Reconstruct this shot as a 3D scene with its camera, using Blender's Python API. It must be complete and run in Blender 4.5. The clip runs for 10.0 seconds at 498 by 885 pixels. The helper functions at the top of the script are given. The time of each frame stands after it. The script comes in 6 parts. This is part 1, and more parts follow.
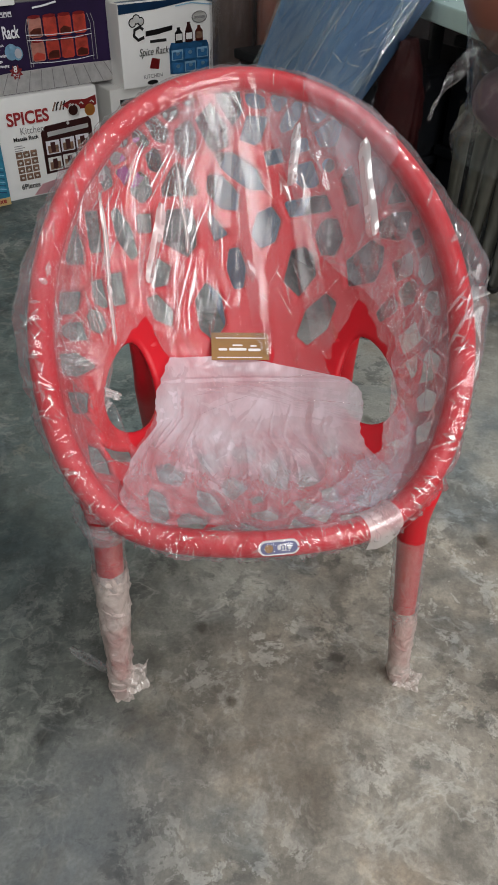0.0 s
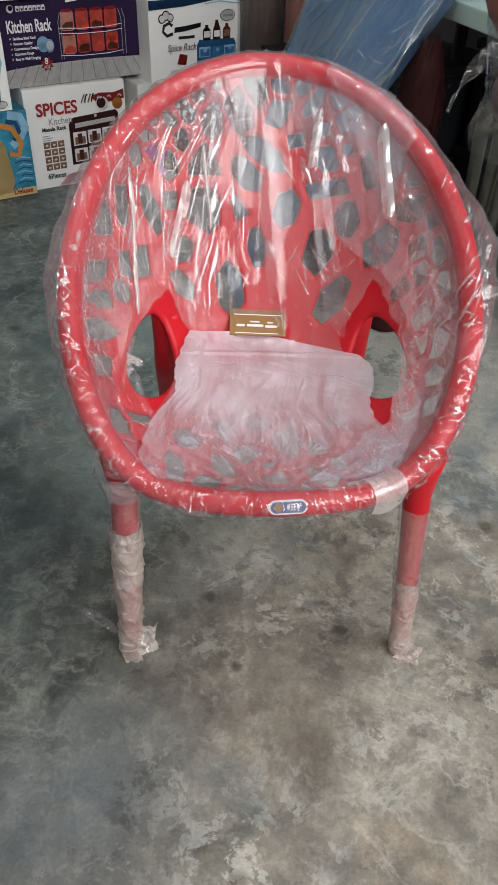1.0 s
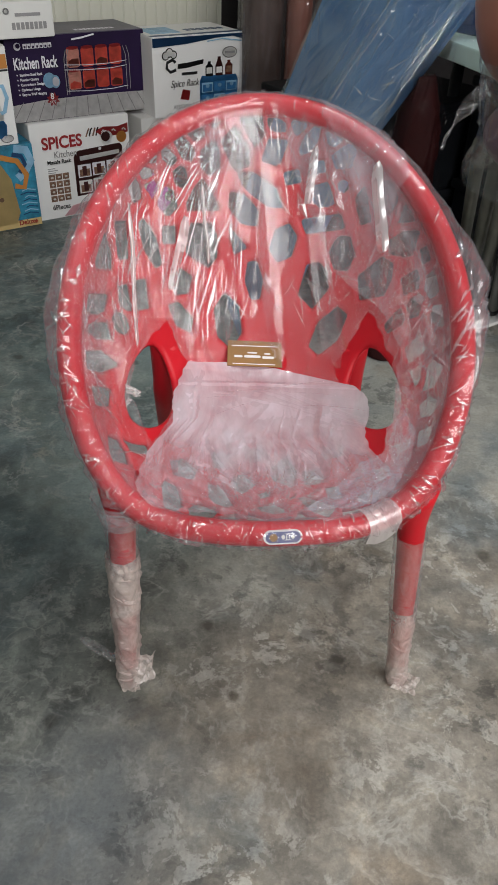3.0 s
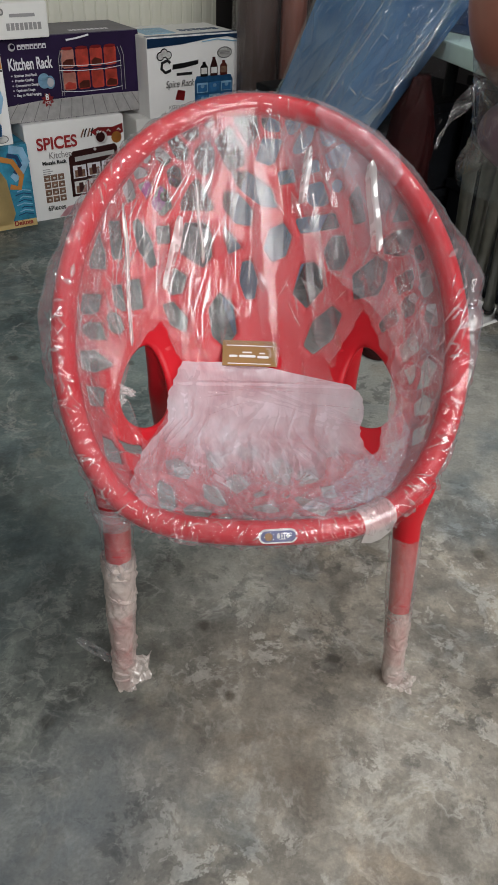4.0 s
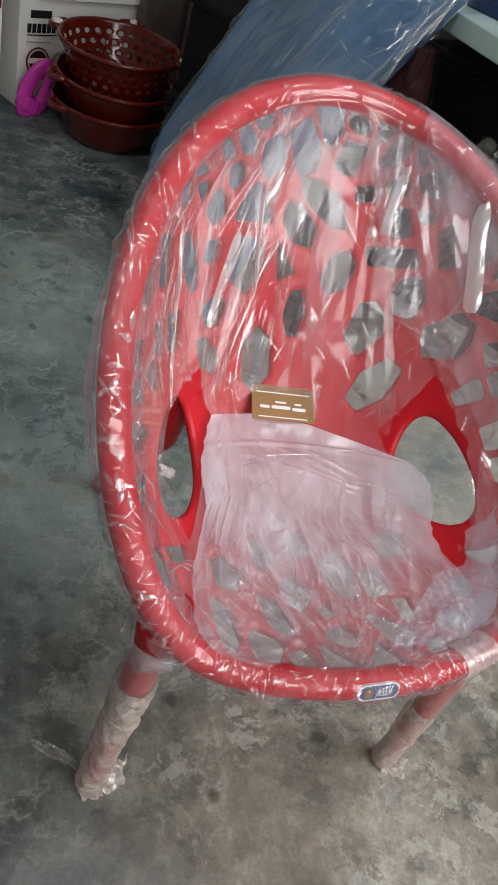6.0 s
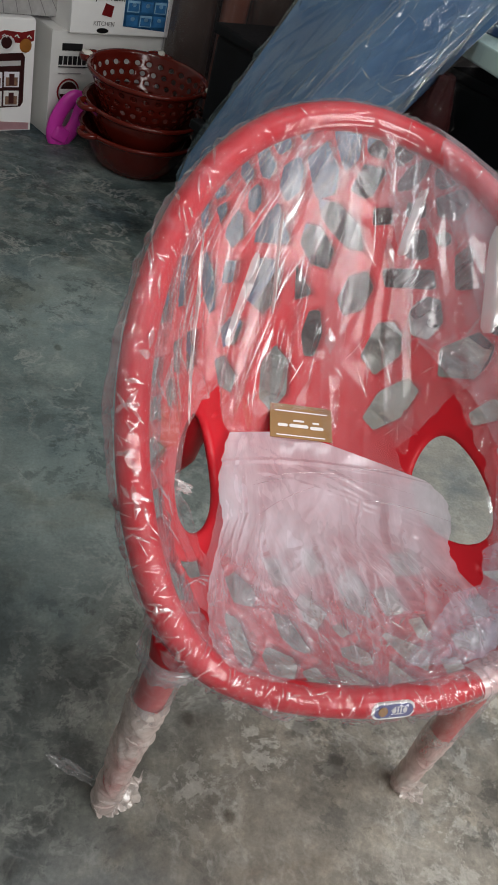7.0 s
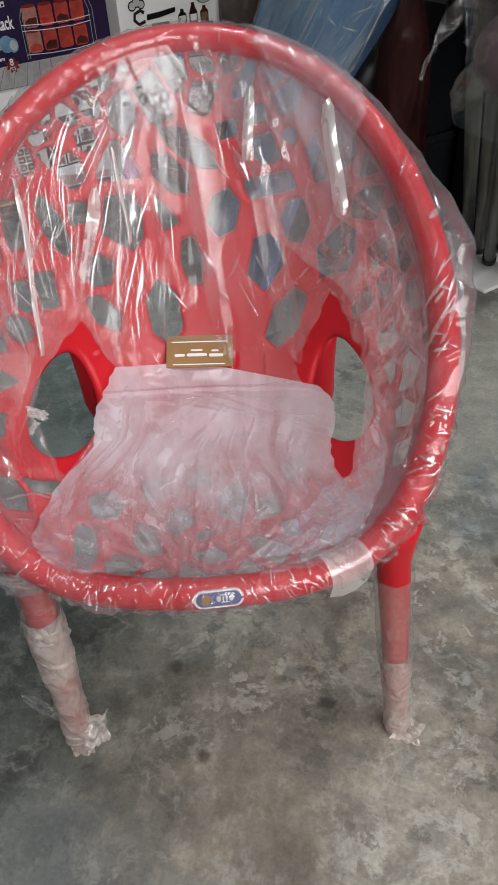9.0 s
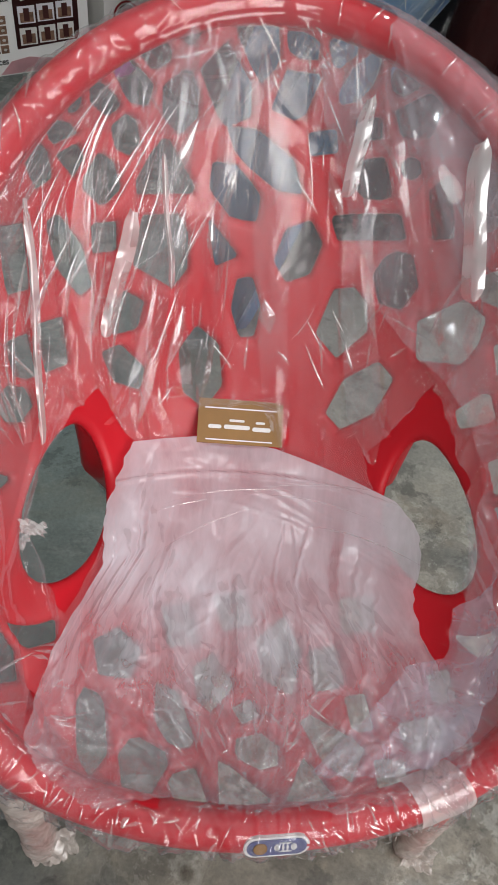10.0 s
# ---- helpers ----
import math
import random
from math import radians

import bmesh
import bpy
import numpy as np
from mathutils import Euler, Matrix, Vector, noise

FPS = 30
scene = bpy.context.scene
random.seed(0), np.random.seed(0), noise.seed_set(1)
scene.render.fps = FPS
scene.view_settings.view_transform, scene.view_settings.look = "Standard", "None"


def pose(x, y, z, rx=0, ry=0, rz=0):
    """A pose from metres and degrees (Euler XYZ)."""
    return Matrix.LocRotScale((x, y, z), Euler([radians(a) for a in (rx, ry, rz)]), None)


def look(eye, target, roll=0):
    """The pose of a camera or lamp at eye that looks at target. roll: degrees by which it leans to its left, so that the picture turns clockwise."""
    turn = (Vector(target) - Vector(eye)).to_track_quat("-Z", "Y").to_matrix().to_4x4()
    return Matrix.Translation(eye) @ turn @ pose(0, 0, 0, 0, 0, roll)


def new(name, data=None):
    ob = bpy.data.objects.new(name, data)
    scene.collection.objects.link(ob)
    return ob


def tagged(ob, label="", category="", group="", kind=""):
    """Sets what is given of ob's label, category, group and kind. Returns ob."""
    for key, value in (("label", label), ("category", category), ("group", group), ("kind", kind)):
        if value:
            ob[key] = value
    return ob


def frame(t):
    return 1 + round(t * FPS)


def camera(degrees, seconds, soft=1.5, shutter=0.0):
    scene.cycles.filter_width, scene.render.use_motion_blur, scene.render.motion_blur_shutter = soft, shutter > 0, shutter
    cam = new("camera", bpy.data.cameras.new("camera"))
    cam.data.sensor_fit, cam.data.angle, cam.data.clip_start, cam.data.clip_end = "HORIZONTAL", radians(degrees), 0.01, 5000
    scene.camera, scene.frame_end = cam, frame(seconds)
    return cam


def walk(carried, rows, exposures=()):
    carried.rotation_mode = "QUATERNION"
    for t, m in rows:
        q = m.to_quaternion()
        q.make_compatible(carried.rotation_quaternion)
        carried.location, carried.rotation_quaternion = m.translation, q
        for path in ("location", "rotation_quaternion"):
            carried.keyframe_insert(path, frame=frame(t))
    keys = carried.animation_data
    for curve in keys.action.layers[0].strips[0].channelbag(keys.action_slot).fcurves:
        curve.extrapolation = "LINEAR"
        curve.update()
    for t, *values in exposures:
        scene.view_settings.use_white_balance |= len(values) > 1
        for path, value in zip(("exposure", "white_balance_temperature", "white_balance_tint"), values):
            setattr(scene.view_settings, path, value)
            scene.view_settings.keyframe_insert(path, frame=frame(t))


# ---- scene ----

cam = camera(37.0, 10.0, soft=1.6)
PATH = [
    (0, (0.031, 0.057, 1.106), (0.018, 1.61, -0.155), 0.8),
    (0.5, (0.028, 0.017, 1.092), (0.031, 1.519, -0.228), 1.7),
    (1, (0.031, -0.01, 1.094), (-0.014, 1.549, -0.158), 2.1),
    (1.5, (0.038, -0.019, 1.109), (-0.051, 1.58, -0.088), 1.2),
    (2, (0.04, -0.012, 1.106), (-0.037, 1.578, -0.105), 1.4),
    (2.5, (0.04, -0.014, 1.107), (-0.022, 1.585, -0.094), 1.9),
    (4, (0.044, -0.017, 1.106), (-0.006, 1.585, -0.09), 1.9),
    (4.5, (0.038, 0.01, 1.101), (0.019, 1.6, -0.111), 2.9),
    (5, (-0.052, 0.18, 1.102), (0.008, 1.674, -0.227), 7.8),
    (5.2, (-0.14, 0.253, 1.107), (0.055, 1.69, -0.27), 10.3),
    (6.5, (-0.294, 0.324, 1.08), (0.272, 1.755, -0.197), 21.8),
    (7, (-0.278, 0.307, 1.091), (0.161, 1.781, -0.187), 18.5),
    (7.5, (-0.119, 0.284, 1.073), (-0.123, 1.816, -0.214), 6.2),
    (8, (0.087, 0.232, 1.053), (-0.028, 1.787, -0.199), -8.4),
    (8.5, (0.161, 0.175, 1.035), (0.027, 1.711, -0.239), -8.9),
    (9, (0.147, 0.205, 1.031), (0.001, 1.743, -0.24), -3.6),
    (9.5, (0.053, 0.363, 1.025), (0.041, 1.827, -0.338), 6.8),
    (10, (-0.004, 0.517, 1.052), (0.051, 1.863, -0.426), 7.9),
]
EXPOSURES = [(0.0, 0.08), (0.5, 0.13), (1.5, 0.21), (2.0, 0.13), (2.5, 0.08), (4.0, 0.06), (5.0, 0.0), (6.5, 0.08), (7.5, 0.03), (9.0, 0.0), (10.0, -0.06)]
walk(cam, [(t, look(eye, target, roll)) for t, eye, target, roll in PATH], EXPOSURES)

# ---------------------------------------------------------------- light
YAW = radians(36.0)                       # the room's axes: E1 along the panelled wall, E2 into it
E1 = Vector((math.cos(YAW), math.sin(YAW), 0))
E2 = Vector((-math.sin(YAW), math.cos(YAW), 0))
CORNER = Vector((-0.914, 2.889, 0))


def room(x, y, z=0.0, turn=0.0):
    """A pose in the room's own axes: metres along the panelled wall, into it, and up."""
    return Matrix.LocRotScale(CORNER + E1 * x + E2 * y + Vector((0, 0, z)), Euler((0, 0, YAW + radians(turn))), None)


world = bpy.data.worlds.new("world")
scene.world = world
world.use_nodes = True
sky = world.node_tree.nodes.new("ShaderNodeTexSky")
sky.sky_type, sky.sun_disc, sky.sun_elevation, sky.sun_rotation = "NISHITA", False, radians(40), radians(200)
world.node_tree.links.new(sky.outputs[0], world.node_tree.nodes["Background"].inputs[0])
world.node_tree.nodes["Background"].inputs[1].default_value = 0.1


def area(name, m, w, h, power, colour):
    lamp = bpy.data.lights.new(name, "AREA")
    lamp.shape, lamp.size, lamp.size_y, lamp.energy, lamp.color = "RECTANGLE", w, h, power, colour
    ob = new(name, lamp)
    ob.matrix_world = m
    return ob


front = CORNER - E1 * 0.5 - E2 * 4.62
area("shopfront_daylight", look(front + Vector((0, 0, 1.9)), front + E2 * 4 + Vector((0, 0, 0.3))), 3.3, 1.5, 110, (1.0, 0.975, 0.94))
# unseen narrow lamps added overhead for sparkle on the film and softer shadows
for tx0, ty0 in ((-0.9, -1.95), (0.4, -3.0)):
    spot = CORNER + E1 * tx0 + E2 * ty0
    area("overhead_fill", look(spot + Vector((0, 0, 2.95)), spot, 36), 1.2, 0.06, 18, (0.95, 0.98, 1.0))

# ---------------------------------------------------------------- materials


def material(name):
    m = bpy.data.materials.new(name)
    m.use_nodes = True
    return m, m.node_tree.nodes, m.node_tree.links, m.node_tree.nodes["Principled BSDF"]


def coords(nodes, links, scale=(1, 1, 1), space="Object"):
    tc, mp = nodes.new("ShaderNodeTexCoord"), nodes.new("ShaderNodeMapping")
    mp.inputs["Scale"].default_value = scale
    links.new(tc.outputs[space], mp.inputs[0])
    return mp.outputs[0]


def noise_tex(nodes, links, vec, scale, detail=4.0, rough=0.55, distort=0.0):
    n = nodes.new("ShaderNodeTexNoise")
    n.inputs["Scale"].default_value, n.inputs["Detail"].default_value = scale, detail
    n.inputs["Roughness"].default_value, n.inputs["Distortion"].default_value = rough, distort
    links.new(vec, n.inputs["Vector"])
    return n.outputs["Fac"]


def ramp(nodes, links, fac, stops):
    r = nodes.new("ShaderNodeValToRGB")
    while len(r.color_ramp.elements) < len(stops):
        r.color_ramp.elements.new(0.5)
    for e, (p, c) in zip(r.color_ramp.elements, stops):
        e.position = p
        e.color = (*c, 1) if len(c) == 3 else c
    links.new(fac, r.inputs[0])
    return r.outputs[0]


def mix(nodes, links, fac, a, b, mode="MIX"):
    n = nodes.new("ShaderNodeMix")
    n.data_type, n.blend_type = "RGBA", mode
    for sock, v in ((n.inputs[0], fac), (n.inputs[6], a), (n.inputs[7], b)):
        if isinstance(v, (int, float)):
            sock.default_value = v
        elif isinstance(v, tuple):
            sock.default_value = (*v, 1)
        else:
            links.new(v, sock)
    return n.outputs[2]


def bump(nodes, links, bsdf, height, strength, distance):
    b = nodes.new("ShaderNodeBump")
    b.inputs["Strength"].default_value, b.inputs["Distance"].default_value = strength, distance
    links.new(height, b.inputs["Height"])
    links.new(b.outputs[0], bsdf.inputs["Normal"])


def simple(name, colour, rough=0.5, vary=0.12, scale=12.0, metal=0.0, relief=0.0, spec=0.5):
    """A painted, moulded or printed surface with slight unevenness at two scales."""
    m, n, l, b = material(name)
    v = coords(n, l)
    big, fine = noise_tex(n, l, v, scale), noise_tex(n, l, v, scale * 9)
    dark = tuple(c * (1 - vary) for c in colour)
    lite = tuple(min(1.0, c * (1 + vary)) for c in colour)
    c = ramp(n, l, big, [(0.3, dark), (0.7, lite)])
    l.new(mix(n, l, 0.12, c, ramp(n, l, fine, [(0.35, dark), (0.65, lite)])), b.inputs["Base Color"])
    rr = n.new("ShaderNodeMapRange")
    rr.inputs["To Min"].default_value, rr.inputs["To Max"].default_value = rough * 0.85, min(1, rough * 1.2)
    l.new(fine, rr.inputs["Value"])
    l.new(rr.outputs[0], b.inputs["Roughness"])
    b.inputs["Metallic"].default_value = metal
    b.inputs["Specular IOR Level"].default_value = spec
    if relief:
        bump(n, l, b, fine, 0.3, relief)
    return m


def concrete():
    m, n, l, b = material("worn_concrete")
    v = coords(n, l)
    warp = n.new("ShaderNodeTexNoise")
    warp.inputs["Scale"].default_value, warp.inputs["Detail"].default_value = 9.0, 5.0
    l.new(v, warp.inputs["Vector"])
    shift = n.new("ShaderNodeVectorMath")
    shift.operation = "MULTIPLY_ADD"
    shift.inputs[1].default_value = (0.06, 0.06, 0.06)
    l.new(warp.outputs["Color"], shift.inputs[0])
    l.new(v, shift.inputs[2])
    wv = shift.outputs[0]
    big = noise_tex(n, l, v, 1.3, 4, 0.55, 0.3)
    mid = noise_tex(n, l, wv, 4.6, 12, 0.64, 0.0)
    fine = noise_tex(n, l, v, 13, 14, 0.72, 0.0)
    grit = noise_tex(n, l, v, 160, 6, 0.7)
    warm = ramp(n, l, mid, [(0.28, (0.105, 0.094, 0.078)), (0.42, (0.192, 0.174, 0.146)), (0.55, (0.250, 0.229, 0.194)), (0.72, (0.37, 0.345, 0.30))])
    cool = ramp(n, l, mid, [(0.30, (0.042, 0.066, 0.070)), (0.44, (0.088, 0.122, 0.122)), (0.56, (0.140, 0.174, 0.166)), (0.72, (0.23, 0.26, 0.242))])
    # two ranges of colour: the greener one lies towards the boxes
    sep = n.new("ShaderNodeSeparateXYZ")
    l.new(v, sep.inputs[0])
    slope = n.new("ShaderNodeMath")
    slope.operation = "MULTIPLY_ADD"
    slope.inputs[1].default_value = -0.95
    l.new(sep.outputs["Y"], slope.inputs[0])
    wide = n.new("ShaderNodeMath")
    wide.operation = "MULTIPLY"
    wide.inputs[1].default_value = 1.7
    l.new(sep.outputs["X"], wide.inputs[0])
    l.new(wide.outputs[0], slope.inputs[2])
    wob = n.new("ShaderNodeMath")
    wob.operation = "MULTIPLY_ADD"
    wob.inputs[1].default_value = 1.1
    l.new(big, wob.inputs[0])
    l.new(slope.outputs[0], wob.inputs[2])
    mr = n.new("ShaderNodeMapRange")
    mr.inputs["From Min"].default_value, mr.inputs["From Max"].default_value = -0.2, -1.25
    l.new(wob.outputs[0], mr.inputs["Value"])
    col = mix(n, l, mr.outputs[0], warm, cool)
    stain = ramp(n, l, noise_tex(n, l, wv, 2.9, 8, 0.62, 0.9), [(0.36, (0.30, 0.30, 0.29)), (0.51, (1, 1, 1))])
    col = mix(n, l, 0.28, col, stain, "MULTIPLY")
    scuff = ramp(n, l, fine, [(0.40, (0.42, 0.42, 0.42)), (0.49, (0.96, 0.96, 0.96)), (0.55, (1.25, 1.24, 1.2)), (0.62, (1.95, 1.9, 1.8))])
    col = mix(n, l, 0.5, col, scuff, "MULTIPLY")
    # pale crusts where the skin of the cement has scaled off
    crust = ramp(n, l, noise_tex(n, l, wv, 24, 14, 0.70, 0.0), [(0.53, (0, 0, 0)), (0.555, (1, 1, 1))])
    where = ramp(n, l, noise_tex(n, l, wv, 3.1, 6, 0.62), [(0.44, (0, 0, 0)), (0.58, (1, 1, 1))])
    both = mix(n, l, 1.0, crust, where, "MULTIPLY")
    part_way = n.new("ShaderNodeMath")
    part_way.operation = "MULTIPLY"
    part_way.inputs[1].default_value = 0.62
    l.new(both, part_way.inputs[0])
    less = n.new("ShaderNodeMath")
    less.operation = "MULTIPLY_ADD"
    less.inputs[1].default_value, less.inputs[2].default_value = -0.75, 1.0
    l.new(mr.outputs[0], less.inputs[0])
    on = n.new("ShaderNodeMath")
    on.operation = "MULTIPLY"
    l.new(part_way.outputs[0], on.inputs[0])
    l.new(less.outputs[0], on.inputs[1])
    col = mix(n, l, on.outputs[0], col, (0.50, 0.48, 0.43))
    # thin pale trowel lines and darker damp edges
    vein = ramp(n, l, noise_tex(n, l, wv, 7.5, 10, 0.62, 0.4), [(0.47, (0, 0, 0)), (0.497, (1, 1, 1)), (0.503, (1, 1, 1)), (0.53, (0, 0, 0))])
    vein = mix(n, l, 1.0, vein, ramp(n, l, noise_tex(n, l, v, 5.0, 5, 0.6), [(0.44, (0, 0, 0)), (0.58, (0.5, 0.5, 0.5))]), "MULTIPLY")
    col = mix(n, l, vein, col, (0.44, 0.43, 0.39))
    # a darker patch beside the chair, longer than wide and ragged at its edge
    dark_patch = n.new("ShaderNodeVectorMath")
    dark_patch.operation = "DISTANCE"
    dark_patch.inputs[1].default_value = (-0.48, 0.46, 0.0)
    long_way = n.new("ShaderNodeVectorMath")
    long_way.operation = "MULTIPLY"
    long_way.inputs[1].default_value = (1.0, 0.62, 1.0)
    l.new(v, long_way.inputs[0])
    l.new(long_way.outputs[0], dark_patch.inputs[0])
    ragged = n.new("ShaderNodeMath")
    ragged.operation = "MULTIPLY_ADD"
    ragged.inputs[1].default_value = 0.75
    l.new(noise_tex(n, l, wv, 4.0, 9, 0.66), ragged.inputs[0])
    l.new(dark_patch.outputs["Value"], ragged.inputs[2])
    col = mix(n, l, 0.88, col, ramp(n, l, ragged.outputs[0], [(0.55, (0.27, 0.30, 0.31)), (0.94, (1, 1, 1))]), "MULTIPLY")
    # paler colour in wide smears lifts the shaded floor behind and under the chair; a bluish patch and a brown stain
    # before it
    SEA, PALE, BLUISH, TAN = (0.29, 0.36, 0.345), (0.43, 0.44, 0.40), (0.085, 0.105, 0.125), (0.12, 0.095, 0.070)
    for wx, wy, reach, patch_tone in ((-0.22, 1.36, 0.38, SEA), (-0.34, 1.95, 0.36, SEA), (0.20, 1.90, 0.40, PALE), (0.52, 1.62, 0.58, PALE), (0.02, 0.98, 0.16, PALE),
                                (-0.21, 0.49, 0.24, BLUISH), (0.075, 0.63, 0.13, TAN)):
        tone_patch = n.new("ShaderNodeVectorMath")
        tone_patch.operation = "DISTANCE"
        tone_patch.inputs[1].default_value = (wx, wy, 0.0)
        l.new(v, tone_patch.inputs[0])
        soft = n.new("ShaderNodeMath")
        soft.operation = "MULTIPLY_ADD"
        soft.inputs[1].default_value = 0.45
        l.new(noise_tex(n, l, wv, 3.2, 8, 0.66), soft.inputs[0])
        l.new(tone_patch.outputs["Value"], soft.inputs[2])
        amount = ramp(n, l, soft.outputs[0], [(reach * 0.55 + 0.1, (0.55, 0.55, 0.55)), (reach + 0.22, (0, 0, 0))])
        col = mix(n, l, amount, col, patch_tone)
    # crazed skin: a net of pale hair lines in places
    net = n.new("ShaderNodeTexVoronoi")
    net.feature = "DISTANCE_TO_EDGE"
    net.inputs["Scale"].default_value = 27.0
    l.new(wv, net.inputs["Vector"])
    lines_ = ramp(n, l, net.outputs["Distance"], [(0.0, (1, 1, 1)), (0.07, (0, 0, 0))])
    lines_ = mix(n, l, 1.0, lines_, ramp(n, l, noise_tex(n, l, v, 4.2, 7, 0.68), [(0.50, (0, 0, 0)), (0.64, (0.16, 0.16, 0.16))]), "MULTIPLY")
    col = mix(n, l, lines_, col, (0.42, 0.40, 0.36))
    # blue-grey and rusty blotches left by spills
    blot = ramp(n, l, noise_tex(n, l, wv, 2.6, 6, 0.6), [(0.54, (1, 1, 1)), (0.64, (0.50, 0.60, 0.70))])
    col = mix(n, l, 0.8, col, blot, "MULTIPLY")
    rust = ramp(n, l, noise_tex(n, l, wv, 3.4, 6, 0.6, 0.6), [(0.34, (0.74, 0.58, 0.44)), (0.44, (1, 1, 1))])
    col = mix(n, l, 0.45, col, rust, "MULTIPLY")
    soot = ramp(n, l, noise_tex(n, l, wv, 19, 12, 0.7, 0.0), [(0.42, (0.56, 0.57, 0.58)), (0.47, (1, 1, 1))])
    dirty = ramp(n, l, noise_tex(n, l, v, 2.2, 5, 0.6), [(0.42, (1, 1, 1)), (0.58, (0, 0, 0))])
    col = mix(n, l, dirty, col, mix(n, l, 1.0, col, soot, "MULTIPLY"))
    vor = n.new("ShaderNodeTexVoronoi")
    vor.voronoi_dimensions = "2D"
    vor.inputs["Scale"].default_value = 2.7
    l.new(wv, vor.inputs["Vector"])
    spots = ramp(n, l, vor.outputs["Distance"], [(0.022, (0.30, 0.28, 0.25)), (0.045, (1, 1, 1))])
    col = mix(n, l, 0.7, col, spots, "MULTIPLY")
    # one round oil drip beside the chair
    drip = n.new("ShaderNodeVectorMath")
    drip.operation = "DISTANCE"
    drip.inputs[1].default_value = (0.002, 0.740, 0.0)
    l.new(v, drip.inputs[0])
    col = mix(n, l, 0.85, col, ramp(n, l, drip.outputs["Value"], [(0.006, (0.25, 0.22, 0.19)), (0.013, (1, 1, 1))]), "MULTIPLY")
    col = mix(n, l, 0.5, col, ramp(n, l, grit, [(0.35, (0.7, 0.7, 0.7)), (0.65, (1.2, 1.2, 1.2))]), "MULTIPLY")
    l.new(col, b.inputs["Base Color"])
    rg = n.new("ShaderNodeMapRange")
    rg.inputs["To Min"].default_value, rg.inputs["To Max"].default_value = 0.4, 0.75
    l.new(fine, rg.inputs["Value"])
    l.new(rg.outputs[0], b.inputs["Roughness"])
    bump(n, l, b, mix(n, l, 0.35, fine, grit), 0.4, 0.003)
    return m


def film(name, milky, gloss, tint=(0.97, 0.97, 0.98), rough=0.14, streak=(34, 5, 5), white=(0.92, 0.90, 0.92), crisp=0.5, sheen=0.35, spread=1.5, facet=1.3, fade=None):
    """Thin polythene: it lets light through, shines, and is milky in streaks where it lies double."""
    m, n, l, b = material(name)
    out = n["Material Output"]
    n.remove(b)
    v = coords(n, l)
    clear, shine, veil = n.new("ShaderNodeBsdfTransparent"), n.new("ShaderNodeBsdfGlossy"), n.new("ShaderNodeBsdfDiffuse")
    soft = n.new("ShaderNodeBsdfTranslucent")
    clear.inputs[0].default_value = (*tint, 1)
    shine.inputs["Roughness"].default_value = rough
    veil.inputs[0].default_value = soft.inputs[0].default_value = (*white, 1)
    wrinkle = noise_tex(n, l, coords(n, l, streak), 1.0, 6, 0.62, 1.2)
    bend = n.new("ShaderNodeVectorMath")
    bend.operation = "MULTIPLY_ADD"
    bend.inputs[1].default_value = (1.1, 1.1, 1.1)
    jig = n.new("ShaderNodeTexNoise")
    jig.inputs["Scale"].default_value, jig.inputs["Detail"].default_value = 14.0, 3.0
    l.new(v, jig.inputs["Vector"])
    l.new(jig.outputs["Color"], bend.inputs[0])
    l.new(coords(n, l, tuple(c * facet for c in streak)), bend.inputs[2])
    facets = n.new("ShaderNodeTexVoronoi")
    facets.inputs["Scale"].default_value = 1.0
    l.new(bend.outputs[0], facets.inputs["Vector"])
    crumple = facets.outputs["Distance"]
    bp = n.new("ShaderNodeBump")
    bp.inputs["Strength"].default_value, bp.inputs["Distance"].default_value = crisp, 0.006
    l.new(mix(n, l, 0.45, wrinkle, crumple), bp.inputs["Height"])
    l.new(bp.outputs[0], shine.inputs["Normal"])
    both = n.new("ShaderNodeMixShader")
    both.inputs[0].default_value = 0.4
    l.new(veil.outputs[0], both.inputs[1])
    l.new(soft.outputs[0], both.inputs[2])
    amount = n.new("ShaderNodeMapRange")
    amount.inputs["From Min"].default_value, amount.inputs["From Max"].default_value = 0.36, 0.70
    amount.inputs["To Min"].default_value, amount.inputs["To Max"].default_value = milky * (2 - spread), min(1.0, milky * spread)
    l.new(mix(n, l, 0.5, wrinkle, noise_tex(n, l, v, 8, 3, 0.55)), amount.inputs["Value"])
    one = n.new("ShaderNodeMixShader")
    if fade:
        # the film is gathered more thickly towards the back
        sp = n.new("ShaderNodeSeparateXYZ")
        l.new(v, sp.inputs[0])
        fd = n.new("ShaderNodeMapRange")
        fd.interpolation_type = "SMOOTHSTEP"
        for key, val in zip(("From Min", "From Max", "To Min", "To Max"), fade):
            fd.inputs[key].default_value = val
        jit = n.new("ShaderNodeMath")
        jit.operation = "MULTIPLY_ADD"
        jit.inputs[1].default_value = 0.16
        l.new(wrinkle, jit.inputs[0])
        l.new(sp.outputs["Y"], jit.inputs[2])
        l.new(jit.outputs[0], fd.inputs["Value"])
        both_f = n.new("ShaderNodeMath")
        both_f.operation = "MULTIPLY"
        l.new(amount.outputs[0], both_f.inputs[0])
        l.new(fd.outputs[0], both_f.inputs[1])
        l.new(both_f.outputs[0], one.inputs[0])
    else:
        l.new(amount.outputs[0], one.inputs[0])
    l.new(clear.outputs[0], one.inputs[1])
    l.new(both.outputs[0], one.inputs[2])
    fres = n.new("ShaderNodeFresnel")
    fres.inputs["IOR"].default_value = 1.5
    l.new(bp.outputs[0], fres.inputs["Normal"])
    gl = n.new("ShaderNodeMath")
    gl.operation, gl.use_clamp = "MULTIPLY_ADD", True
